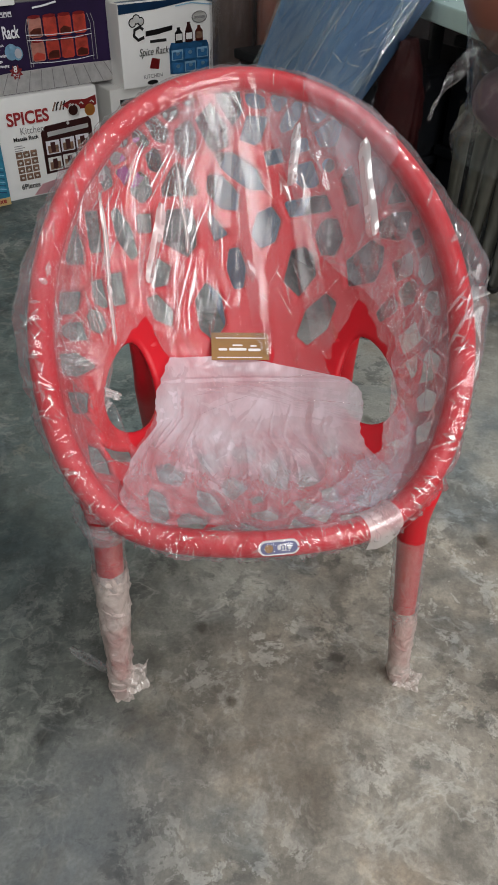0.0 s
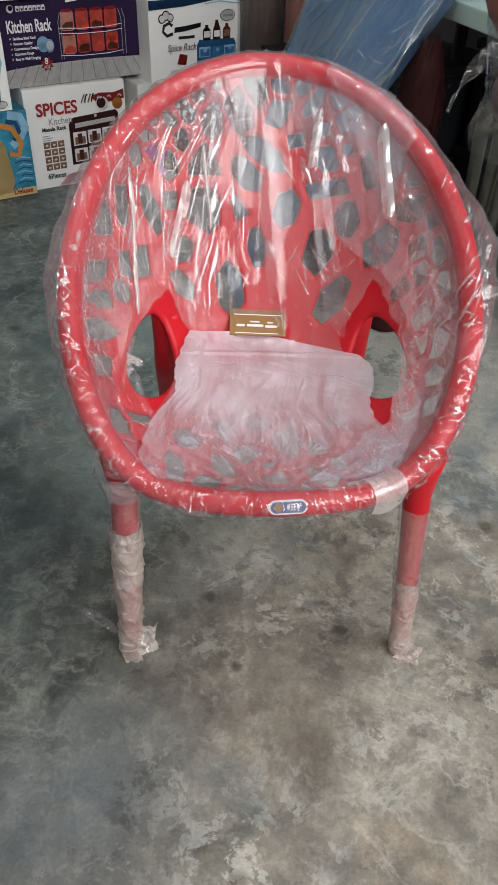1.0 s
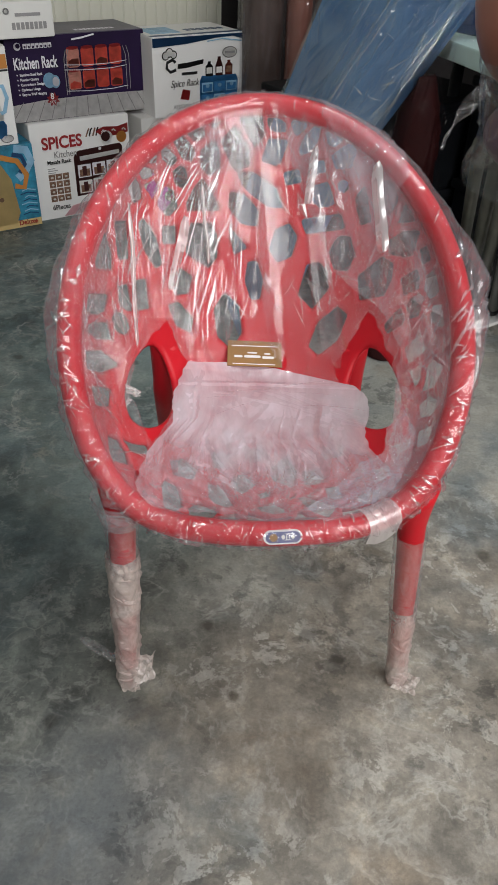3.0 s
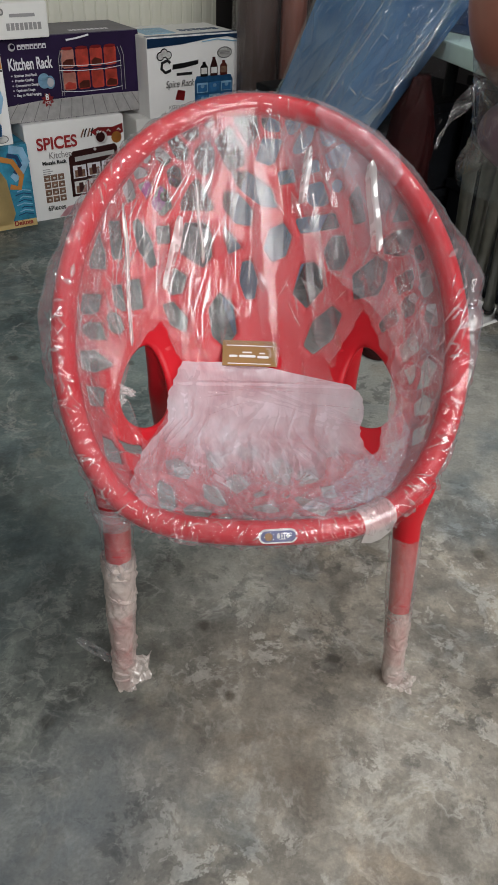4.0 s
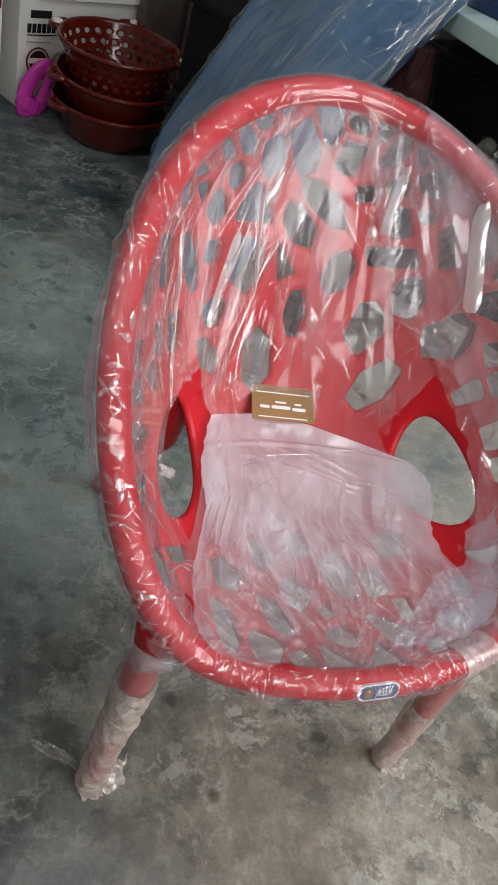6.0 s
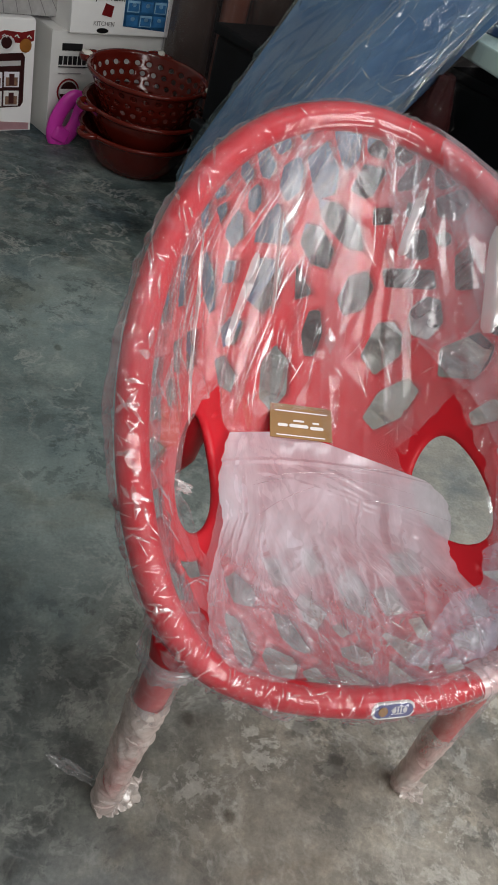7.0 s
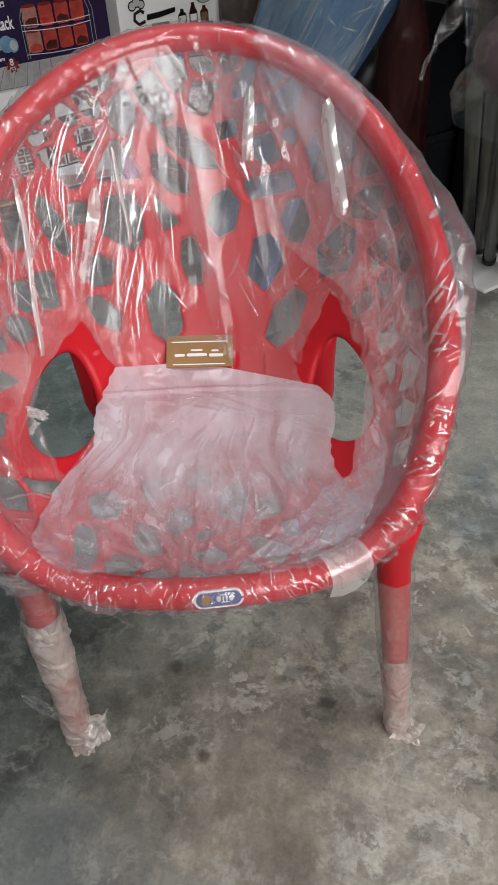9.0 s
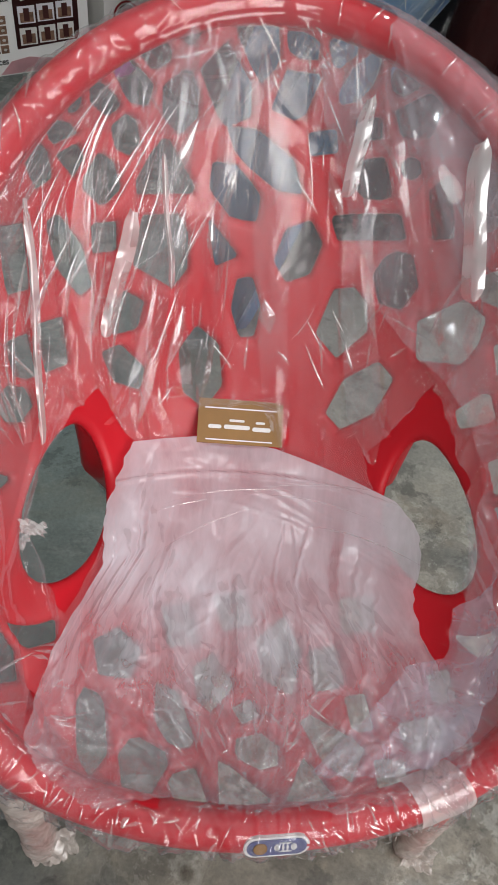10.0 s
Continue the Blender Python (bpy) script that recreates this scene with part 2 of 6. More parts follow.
    gl.inputs[1].default_value, gl.inputs[2].default_value = sheen, gloss
    l.new(fres.outputs[0], gl.inputs[0])
    two = n.new("ShaderNodeMixShader")
    l.new(gl.outputs[0], two.inputs[0])
    l.new(one.outputs[0], two.inputs[1])
    l.new(shine.outputs[0], two.inputs[2])
    l.new(two.outputs[0], out.inputs["Surface"])
    return m


CONCRETE = concrete()
RED = simple("red_moulded_plastic", (0.46, 0.008, 0.016), 0.38, 0.06, 6, spec=0.25)
FILM = film("clear_polythene", 0.185, 0.024, white=(0.84, 0.79, 0.81), rough=0.06, streak=(26, 4, 4), crisp=0.06, sheen=0.18, spread=1.6, fade=(0.05, 0.32, 0.36, 0.90))
WRAP = film("rim_polythene", 0.09, 0.045, streak=(22, 22, 22), crisp=0.08, rough=0.06, sheen=0.3, spread=1.8, white=(0.86, 0.84, 0.90))
CREASE_GLINT = film("crease_glint_polythene", 0.20, 0.20, rough=0.17, streak=(40, 40, 20), white=(0.95, 0.91, 0.90), crisp=0.1, sheen=0.3, spread=1.8)
VEIL = film("drawn_polythene", 0.22, 0.01, streak=(9, 9, 9), crisp=0.04, rough=0.12, sheen=0.10, spread=1.5, white=(0.80, 0.70, 0.76))
LILAC = film("soft_milky_polythene", 0.36, 0.04, streak=(26, 26, 8), crisp=0.15, rough=0.12, sheen=0.25, spread=1.6, white=(0.80, 0.77, 0.90))
HAZE = film("loose_hazy_polythene", 0.22, 0.04, streak=(14, 14, 5), crisp=0.05, rough=0.10, sheen=0.25, spread=1.6, white=(0.80, 0.78, 0.84))
STACKFILM = film("dull_polythene", 0.06, 0.06, streak=(10, 10, 5), rough=0.1, crisp=0.3)
PLEAT = film("doubled_clear_polythene", 0.09, 0.03, rough=0.09, streak=(30, 5, 5), crisp=0.15, sheen=0.25, spread=1.95)
SLABFILM = film("hazy_polythene", 0.10, 0.075, streak=(16, 16, 5), rough=0.10, crisp=0.35, spread=1.95, white=(0.62, 0.88, 0.92))
SCRAPFILM = film("torn_polythene", 0.06, 0.03, streak=(60, 60, 30), rough=0.15, crisp=0.5, spread=1.9)
LEGFILM = film("limp_polythene", 0.05, 0.015, streak=(14, 14, 3), rough=0.12, crisp=0.3, sheen=0.15, spread=1.8, white=(0.62, 0.62, 0.58))
CUSHFILM = film("loose_polythene", 0.04, 0.10, streak=(12, 12, 6), rough=0.08, crisp=0.3, spread=1.9)
GLINT_FOLD = film("glint_fold_polythene", 0.50, 0.16, rough=0.16, streak=(20, 8, 8), white=(0.95, 0.93, 0.92), crisp=0.2, spread=1.1)
DARKFILM = film("thin_clear_polythene", 0.004, 0.006, streak=(14, 14, 6), rough=0.08, crisp=0.4, sheen=0.10)
SLEEVE = film("milky_polythene", 0.70, 0.03, rough=0.22, streak=(18, 5, 5), white=(0.77, 0.745, 0.81), crisp=0.15, sheen=0.2, spread=1.4, fade=(0.04, 0.25, 0.27, 1.0))
FOAM = film("leg_polythene", 0.64, 0.07, rough=0.13, streak=(50, 50, 25), white=(0.80, 0.71, 0.66), sheen=0.25, spread=1.5, crisp=0.2)
TAPE = film("doubled_polythene", 0.5, 0.09, rough=0.1, white=(0.93, 0.88, 0.86), sheen=0.2, spread=1.1)
CREAM = simple("cream_pvc_panel", (0.62, 0.61, 0.52), 0.4, 0.06, 3)
UNSEEN_GREY = simple("unseen_room_grey", (0.22, 0.215, 0.205), 0.9, 0.12, 2, relief=0.002)
SHADEWALL = simple("shade_dark_wall", (0.022, 0.018, 0.018), 0.8, 0.3, 3)
WHITE = simple("white_printed_card", (0.82, 0.81, 0.79), 0.45, 0.04, 5)
OFFWHITE = simple("off_white_card", (0.70, 0.69, 0.66), 0.5, 0.05, 5)
PURPLE = simple("dark_purple_print", (0.016, 0.006, 0.036), 0.6, 0.35, 4, spec=0.2)
GREYTOP = simple("grey_violet_print", (0.10, 0.09, 0.12), 0.4, 0.3, 6)
BLACK = simple("black_ink", (0.012, 0.012, 0.013), 0.4, 0.1)
GREYINK = simple("grey_ink", (0.28, 0.27, 0.27), 0.5, 0.1)
PALEINK = simple("pale_ink", (0.72, 0.70, 0.74), 0.45, 0.05)
REDINK = simple("dark_red_ink", (0.30, 0.018, 0.02), 0.4, 0.15)
MAROON = simple("maroon_print", (0.055, 0.013, 0.012), 0.4, 0.2)
SPICE = simple("spice_print", (0.20, 0.11, 0.07), 0.5, 0.5, 60)
JARRED = simple("red_jar_print", (0.70, 0.09, 0.06), 0.4, 0.3, 30)
JARPINK = simple("pale_jar_print", (0.66, 0.28, 0.22), 0.4, 0.25, 30)
JARDARK = simple("dark_jar_print", (0.14, 0.03, 0.02), 0.35, 0.4, 30)
PLANK = simple("pale_plank_print", (0.62, 0.60, 0.59), 0.45, 0.15, 40)
OXRED = simple("dark_red_vinyl", (0.030, 0.003, 0.003), 0.6, 0.2, spec=0.15)
BLUEINK = simple("blue_rack_print", (0.035, 0.16, 0.36), 0.4, 0.25, 25)
NAVY = simple("navy_swoosh_print", (0.012, 0.05, 0.13), 0.35, 0.2)
SKYINK = simple("pale_blue_print", (0.25, 0.45, 0.62), 0.4, 0.2, 20)
TEAL = simple("sea_blue_print", (0.03, 0.22, 0.34), 0.35, 0.6, 14)
YELLOW = simple("cream_jug_print", (0.60, 0.44, 0.19), 0.4, 0.12, 10)
ORANGE = simple("orange_print", (0.50, 0.20, 0.04), 0.4, 0.15, 10)
GOLD = simple("gold_card", (0.22, 0.108, 0.024), 0.5, 0.15, 20)
PINKINK = simple("pink_print", (0.70, 0.42, 0.45), 0.5, 0.12, 12)
MAGENTA = simple("magenta_plastic", (0.62, 0.035, 0.40), 0.3, 0.06)
BASKET = simple("oxblood_plastic", (0.10, 0.009, 0.005), 0.14, 0.12, 10)
IVORY = simple("ivory_plastic", (0.72, 0.70, 0.62), 0.35, 0.05)
BLUE = simple("blue_plastic_sheet", (0.085, 0.19, 0.37), 0.4, 0.25, 4)
MINT = simple("mint_laminate", (0.52, 0.68, 0.64), 0.4, 0.08, 6)
CRATE = simple("deep_blue_plastic", (0.014, 0.045, 0.14), 0.35, 0.15)
BROWN = simple("dark_brown_vinyl", (0.075, 0.042, 0.032), 0.4, 0.25, 8)
COPPER = simple("copper_brown_vinyl", (0.26, 0.09, 0.06), 0.3, 0.2, 8)
PLUM = simple("plum_vinyl", (0.15, 0.07, 0.10), 0.4, 0.15, 8)
STEEL = simple("grey_painted_steel", (0.12, 0.12, 0.10), 0.35, 0.15, 20, metal=0.3)
RUBBER = simple("black_rubber", (0.012, 0.012, 0.012), 0.7, 0.2)
SHADE_BLACK = simple("shade_black_plastic", (0.005, 0.006, 0.008), 0.6, 0.3, spec=0.15)
BADGE_BLUE = simple("badge_blue", (0.085, 0.09, 0.20), 0.3, 0.1)

# ---------------------------------------------------------------- mesh helpers


def mesh_object(name, verts, faces, mat, parent=None, label="", smooth=True):
    me = bpy.data.meshes.new(name)
    me.from_pydata([tuple(v) for v in verts], [], faces)
    me.materials.append(mat)
    if smooth:
        me.polygons.foreach_set("use_smooth", [True] * len(me.polygons))
    me.validate()
    me.update()
    ob = new(name, me)
    ob.parent = parent
    return tagged(ob, label)


def part(name, bm, mat, parent=None, label="", smooth=False):
    me = bpy.data.meshes.new(name)
    bmesh.ops.recalc_face_normals(bm, faces=bm.faces)
    bm.to_mesh(me)
    bm.free()
    me.materials.append(mat)
    if smooth:
        me.polygons.foreach_set("use_smooth", [True] * len(me.polygons))
    ob = new(name, me)
    ob.parent = parent
    return tagged(ob, label)


def thing(name, m, label, category, group="", kind=""):
    ob = new(name)
    ob.empty_display_size = 0.05
    ob.matrix_world = m
    return tagged(ob, label, category, group, kind)


def block(x0, x1, y0, y1, z0, z1, bevel=0.0, segments=1):
    bm = bmesh.new()
    bmesh.ops.create_cube(bm, size=1)
    bmesh.ops.scale(bm, vec=(x1 - x0, y1 - y0, z1 - z0), verts=bm.verts)
    bmesh.ops.translate(bm, vec=((x0 + x1) / 2, (y0 + y1) / 2, (z0 + z1) / 2), verts=bm.verts)
    if bevel:
        bmesh.ops.bevel(bm, geom=bm.edges[:], offset=bevel, segments=segments, affect="EDGES", profile=0.6)
    return bm


def sweep(points, radii, segs=12, closed=False, caps=True, squash=None):
    """Vertices and faces of a tube along points with its own radius at each; squash: (a, b) scales of the section."""
    pts = [Vector(p) for p in points]
    n = len(pts)
    verts, faces = [], []
    up = Vector((0, 0, 1))
    last = None
    for i, p in enumerate(pts):
        a = pts[(i - 1) % n] if closed or i else p
        b = pts[(i + 1) % n] if closed or i < n - 1 else p
        t = (b - a).normalized()
        if last is None:
            side = t.cross(up)
            if side.length < 1e-3:
                side = t.cross(Vector((1, 0, 0)))
        else:
            side = last - t * last.dot(t)
        side.normalize()
        last = side
        other = t.cross(side)
        r = radii[i] if hasattr(radii, "__len__") else radii
        for k in range(segs):
            u = 2 * math.pi * k / segs
            ca, sa = math.cos(u), math.sin(u)
            if squash:
                ca, sa = ca * squash[0], sa * squash[1]
            verts.append(p + side * (r * ca) + other * (r * sa))
    rings = n if closed else n - 1
    for i in range(rings):
        for k in range(segs):
            j = (i + 1) % n
            faces.append((i * segs + k, i * segs + (k + 1) % segs, j * segs + (k + 1) % segs, j * segs + k))
    if caps and not closed:
        faces.append(tuple(range(segs))[::-1])
        faces.append(tuple(range((n - 1) * segs, n * segs)))
    return verts, faces


def lathe(profile, segs=24, sx=1.0, sy=1.0):
    verts, faces = [], []
    for r, z in profile:
        for k in range(segs):
            u = 2 * math.pi * k / segs
            verts.append((r * sx * math.cos(u), r * sy * math.sin(u), z))
    for i in range(len(profile) - 1):
        for k in range(segs):
            a, b = i * segs + k, i * segs + (k + 1) % segs
            faces.append((a, b, b + segs, a + segs))
    return verts, faces


def rough_at(p, scale, seed=0.0):
    return noise.noise(Vector(p) * scale + Vector((seed * 17.3, seed * 5.1, seed * 9.7)))


def cut_sheet(pos, field, offset=None, normal=None):
    """The part of a grid of points where field > 0, with clean cut edges. With offset, a body that thick to both sides, closed at the edges."""
    n, m = field.shape
    verts, made, faces = [], {}, []

    def put(key, p, s):
        if (key, s) not in made:
            made[(key, s)] = len(verts)
            verts.append(p)
        return made[(key, s)]

    def corner(i, j, s):
        p = pos[i, j] if offset is None else pos[i, j] + normal[i, j] * (offset[i, j] * s)
        return put((i, j), p, s if offset is not None else 0)

    def cross(a, b):
        fa, fb = field[a], field[b]
        k = fa / (fa - fb)
        return put((min(a, b), max(a, b)), pos[a] + (pos[b] - pos[a]) * k, 0)

    for i in range(n - 1):
        for j in range(m - 1):
            ring = ((i, j), (i + 1, j), (i + 1, j + 1), (i, j + 1))
            inside = [field[c] > 0 for c in ring]
            if not any(inside):
                continue
            for s in ((1, -1) if offset is not None else (1,)):
                poly = []
                for k in range(4):
                    a, b = ring[k], ring[(k + 1) % 4]
                    if inside[k]:
                        poly.append(corner(*a, s))
                    if inside[k] != inside[(k + 1) % 4]:
                        poly.append(cross(a, b))
                if len(set(poly)) >= 3:
                    faces.append(tuple(poly) if s == 1 else tuple(poly[::-1]))
    return verts, faces


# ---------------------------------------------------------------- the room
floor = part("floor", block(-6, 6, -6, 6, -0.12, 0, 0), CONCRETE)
tagged(floor, "worn grey-green cement floor with pale scuffs and dark stains", "floor", kind="structure")


def panelled_wall(length, height):
    """A wall of narrow upright pvc strips with round beads between them."""
    verts, faces = [], []
    pitch, x = 0.05, 0.0
    section = []
    while x < length:
        section += [(x, 0.0), (x + 0.004, 0.004), (x + 0.008, 0.0), (x + pitch * 0.5, -0.0012)]
        x += pitch
    section.append((length, 0.0))
    for z in (0.0, height):
        verts += [(a, b, z) for a, b in section]
    k = len(section)
    faces = [(i, i + 1, k + i + 1, k + i) for i in range(k - 1)]
    base = len(verts)
    verts += [(0, 0.1, 0), (length, 0.1, 0), (0, 0.1, height), (length, 0.1, height)]
    faces += [(base, base + 2, base + 3, base + 1), (0, k, base + 2, base), (k - 1, base + 1, base + 3, 2 * k - 1)]
    return verts, faces


v, f = panelled_wall(3.62, 3.0)
wall = mesh_object("wall_west", v, f, CREAM, smooth=False)
wall.matrix_world = room(-2.6, 0.34)
tagged(wall, "cream wall clad in narrow upright plastic strips", "wall", kind="structure")
for nm, m, w, mat, lab in (
    # the gloom of these two walls is put into a near-black colour
    ("wall_far", room(1.02, 0.39), 1.6, SHADEWALL, "end of the panelled wall, its shade put in as near-black"),
    ("wall_north", room(2.6, -4.6) @ pose(0, 0, 0, 0, 0, 90), 5.2, SHADEWALL, "back wall of the shop, its shade put in as near-black"),
    # out of view, added to close the room; its grey sets the bounce
    ("wall_south", room(-2.7, -4.6) @ pose(0, 0, 0, 0, 0, 90), 5.2, UNSEEN_GREY, "unseen grey side wall, added to close the shop"),
):
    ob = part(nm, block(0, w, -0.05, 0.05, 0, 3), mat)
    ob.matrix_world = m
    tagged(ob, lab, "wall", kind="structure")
# unseen front wall; its high sill is added to darken under the table
for x0, x1, z0, z1 in ((-2.7, -1.65, 0, 3), (2.05, 2.6, 0, 3), (-1.65, 2.05, 2.75, 3), (-1.65, 2.05, 0, 1.05)):
    ob = part("wall_east", block(x0, x1, -0.05, 0.05, z0, z1), UNSEEN_GREY)
    ob.matrix_world = room(0, -4.65)
    tagged(ob, "unseen grey wall with a high sill, added round the shop's open front", "wall", kind="structure")
# unseen, added to close the room from above
ob = part("ceiling", block(-2.8, 2.7, -4.8, 0.5, 3.0, 3.1), UNSEEN_GREY)
ob.matrix_world = room(0, 0)
tagged(ob, "unseen grey ceiling, added to close the shop", "ceiling", kind="structure")

# ---------------------------------------------------------------- the chair
CHAIR = pose(0.0399, 0.745, 0, 0, 0, math.degrees(0.0841))
SPINE = ((0, -0.065, 0.44), (30, 0.0, 0.425), (60, 0.10, 0.415), (85, 0.21, 0.415), (100, 0.29, 0.43), (115, 0.335, 0.475), (135, 0.375, 0.575), (155, 0.415, 0.70), (180, 0.463, 0.84))


def softened(a, times):
    a = a.copy()
    for _ in range(times):
        a[1:-1] = (a[:-2] + 2 * a[1:-1] + a[2:]) / 4
    return a


DEG = np.linspace(0, 180, 361)
SPINE_Y = softened(np.interp(DEG, [s[0] for s in SPINE], [s[1] for s in SPINE]), 96)
SPINE_Z = softened(np.interp(DEG, [s[0] for s in SPINE], [s[2] for s in SPINE]), 96)


def rim_at(a):
    """The hoop that runs round seat front, arms and back; a: radians from the front."""
    s, c = np.sin, np.cos
    return (0.2523 * s(a) - 0.0514 * s(2 * a) + 0.0157 * s(3 * a),
            0.1118 - 0.2405 * c(a) + 0.0873 * c(2 * a) - 0.0235 * c(3 * a),
            0.5863 - 0.2007 * c(a) + 0.0543 * c(2 * a) + 0.002 * c(3 * a))


def bowl(deg, w, depth=1.0, power=2.4):
    """The shell: deg along the hoop from the front (0) to the top (180), w across from -1 to 1."""
    deg, w = np.asarray(deg, float), np.asarray(w, float)
    x, y, z = rim_at(np.radians(deg))
    k = (1 - np.abs(w) ** power) * depth
    return np.stack([x * w, y + k * (np.interp(deg, DEG, SPINE_Y) - y), z + k * (np.interp(deg, DEG, SPINE_Z) - z)], -1)


def grid_normals(p):
    n = np.cross(np.gradient(p, axis=0), np.gradient(p, axis=1))
    n /= np.linalg.norm(n, axis=-1, keepdims=True) + 1e-12
    return n * np.where(n[..., 1:2] * -1 + n[..., 2:3] >= 0, 1, -1)


# the moulded openings: degrees along the hoop, hundredths across, the two half sizes in mm, tilt, sides
CROWN = [(174, 51, 14, 7, 309, 6), (174, -28, 16, 13, 113, 3), (170, 81, 11, 9, 216, 5), (169, 27, 21, 13, 54, 4), (168, -53, 34, 19, 327, 6),
         (168, -91, 4, 7, 162, 3), (166, 77, 8, 23, 102, 5), (163, -90, 12, 9, 68, 6), (162, 90, 9, 11, 347, 5), (162, -67, 14, 22, 41, 6),
         (161, 38, 8, 10, 80, 4), (160, 65, 9, 7, 153, 4), (159, 0, 13, 36, 56, 6), (159, -87, 21, 10, 189, 5), (158, 85, 17, 18, 292, 5),
         (155, -89, 7, 14, 284, 6)]
SHOULDERS = [(154, -76, 10, 13, 54, 6), (154, 58, 18, 16, 269, 6), (154, -17, 15, 26, 229, 6), (153, 73, 7, 7, 157, 6), (153, -55, 16, 17, 297, 3),
             (152, -96, 12, 7, 235, 5), (149, -91, 9, 15, 88, 4), (148, -87, 8, 25, 262, 6), (148, -75, 14, 18, 52, 5), (148, 51, 29, 10, 348, 4),
             (147, 77, 9, 22, 341, 4), (146, -19, 11, 5, 303, 3), (146, 18, 17, 25, 158, 6), (145, -92, 14, 10, 340, 4), (145, 90, 21, 13, 248, 4),
             (144, -44, 25, 32, 45, 5)]
BACK = [(142, -66, 11, 11, 25, 4), (140, 93, 10, 9, 238, 3), (140, 57, 24, 18, 68, 6), (138, -74, 32, 12, 323, 6), (137, -4, 26, 11, 97, 6),
        (135, -87, 12, 23, 214, 4), (135, 37, 19, 31, 156, 5), (135, 88, 30, 16, 158, 6), (133, -52, 16, 17, 144, 5), (131, -93, 19, 24, 30, 4),
        (131, 94, 13, 10, 170, 4), (131, 71, 22, 34, 105, 5), (127, 85, 17, 13, 359, 4), (126, -73, 18, 20, 23, 4), (125, -20, 19, 36, 10, 6),
        (125, 93, 17, 23, 96, 4)]
LOINS = [(124, -79, 17, 15, 117, 4), (124, -49, 12, 23, 52, 5), (122, 85, 16, 14, 49, 5), (121, 43, 37, 18, 230, 6), (120, -92, 12, 32, 292, 4),
         (120, 77, 21, 10, 202, 5), (118, -80, 13, 18, 88, 6), (118, 94, 30, 12, 328, 6), (115, -88, 10, 28, 286, 4), (112, 96, 15, 13, 160, 5),
         (112, 84, 14, 17, 291, 4), (108, -90, 12, 50, 104, 5), (105, 85, 12, 13, 20, 4), (105, 90, 21, 18, 195, 5), (99, -89, 12, 25, 95, 4),
         (97, 91, 16, 12, 349, 5)]
WINGS = [(89, 93, 12, 14, 114, 4), (86, 85, 14, 20, 74, 6), (84, -83, 24, 14, 335, 6), (83, -91, 17, 15, 247, 4),
         (74, 52, 16, 14, 286, 4), (71, 83, 11, 8, 136, 4), (68, -6, 17, 13, 284, 4),
         (66, -33, 12, 18, 2, 4), (66, -62, 19, 17, 246, 5), (58, 86, 16, 11, 233, 4), (57, 43, 12, 18, 203, 4), (56, 19, 17, 37, 191, 5),
         (54, -81, 10, 31, 322, 6)]
SEAT = [(50, 64, 13, 7, 308, 4), (48, -21, 13, 23, 180, 5), (42, 88, 10, 10, 59, 4), (42, -49, 10, 26, 355, 5), (40, -1, 7, 7, 118, 4),
        (37, 64, 33, 14, 158, 5), (35, -76, 17, 23, 145, 4), (29, 7, 13, 16, 54, 6), (22, -69, 13, 10, 55, 4), (22, 65, 10, 11, 84, 3),
        (15, -20, 9, 14, 32, 3)]


def arm_gap(deg, w, grow=0.0):
    """Below nought inside the two tall openings beside the seat; about metres."""
    side = np.abs(w)
    cx = 0.675 - 0.0022 * (deg - 100)
    wide = 0.125 - 0.0024 * np.clip(deg - 101, -14, 14)
    r = np.sqrt(((deg - 101) / 13.2) ** 2 + ((side - cx) / wide) ** 2)
    return (r - 1) * 0.033 - grow


def shell_field(deg, w, pos):
    """Above nought where the shell is solid; about metres."""
    seeds = np.array(CROWN + SHOULDERS + BACK + LOINS + WINGS + SEAT, float)
    sd, sw = seeds[:, 0], seeds[:, 1] / 100
    centre = bowl(sd, sw)
    along = bowl(sd + 1.0, sw) - bowl(sd - 1.0, sw)
    along /= np.linalg.norm(along, axis=-1, keepdims=True)
    over = bowl(sd, sw + 0.01) - bowl(sd, sw - 0.01)
    over -= along * (over * along).sum(-1, keepdims=True)
    over /= np.linalg.norm(over, axis=-1, keepdims=True)
    solid = np.full(deg.shape, 1.0)
    for c, o, a, (_, _, long_, wide, tilt, sides) in zip(centre, over, along, seeds):
        rel = pos - c
        x, y = (rel * o).sum(-1), (rel * a).sum(-1)
        ct, st = math.cos(radians(tilt)), math.sin(radians(tilt))
        u, v = (x * ct + y * st) / long_ * 1000, (-x * st + y * ct) / wide * 1000
        size = min(long_, wide) / 1000
        soft = 0.0009 / size
        total = sum(np.exp(np.clip((u * math.cos(q) + v * math.sin(q) - 1) / soft, -60, 60)) for q in (2 * math.pi * k / sides for k in range(int(sides))))
        away = np.log(total) * soft * size - 0.0022
        # a strut is left between neighbours
        near = np.linalg.norm(rel, axis=-1)
        for c2 in centre:
            gap = np.linalg.norm(c2 - c)
            if 0 < gap < 0.075:
                away = np.maximum(away, 0.0034 - (np.linalg.norm(pos - c2, axis=-1) ** 2 - near ** 2) / (2 * gap))
        solid = np.minimum(solid, np.where(near < 0.12, away, 1.0))
    # a closed band along the hoop
    solid = np.maximum(solid, (np.abs(w) - 0.945) * 0.2)
    gapf = arm_gap(deg, w)
    return np.minimum(np.maximum(solid, 0.016 - gapf), gapf)


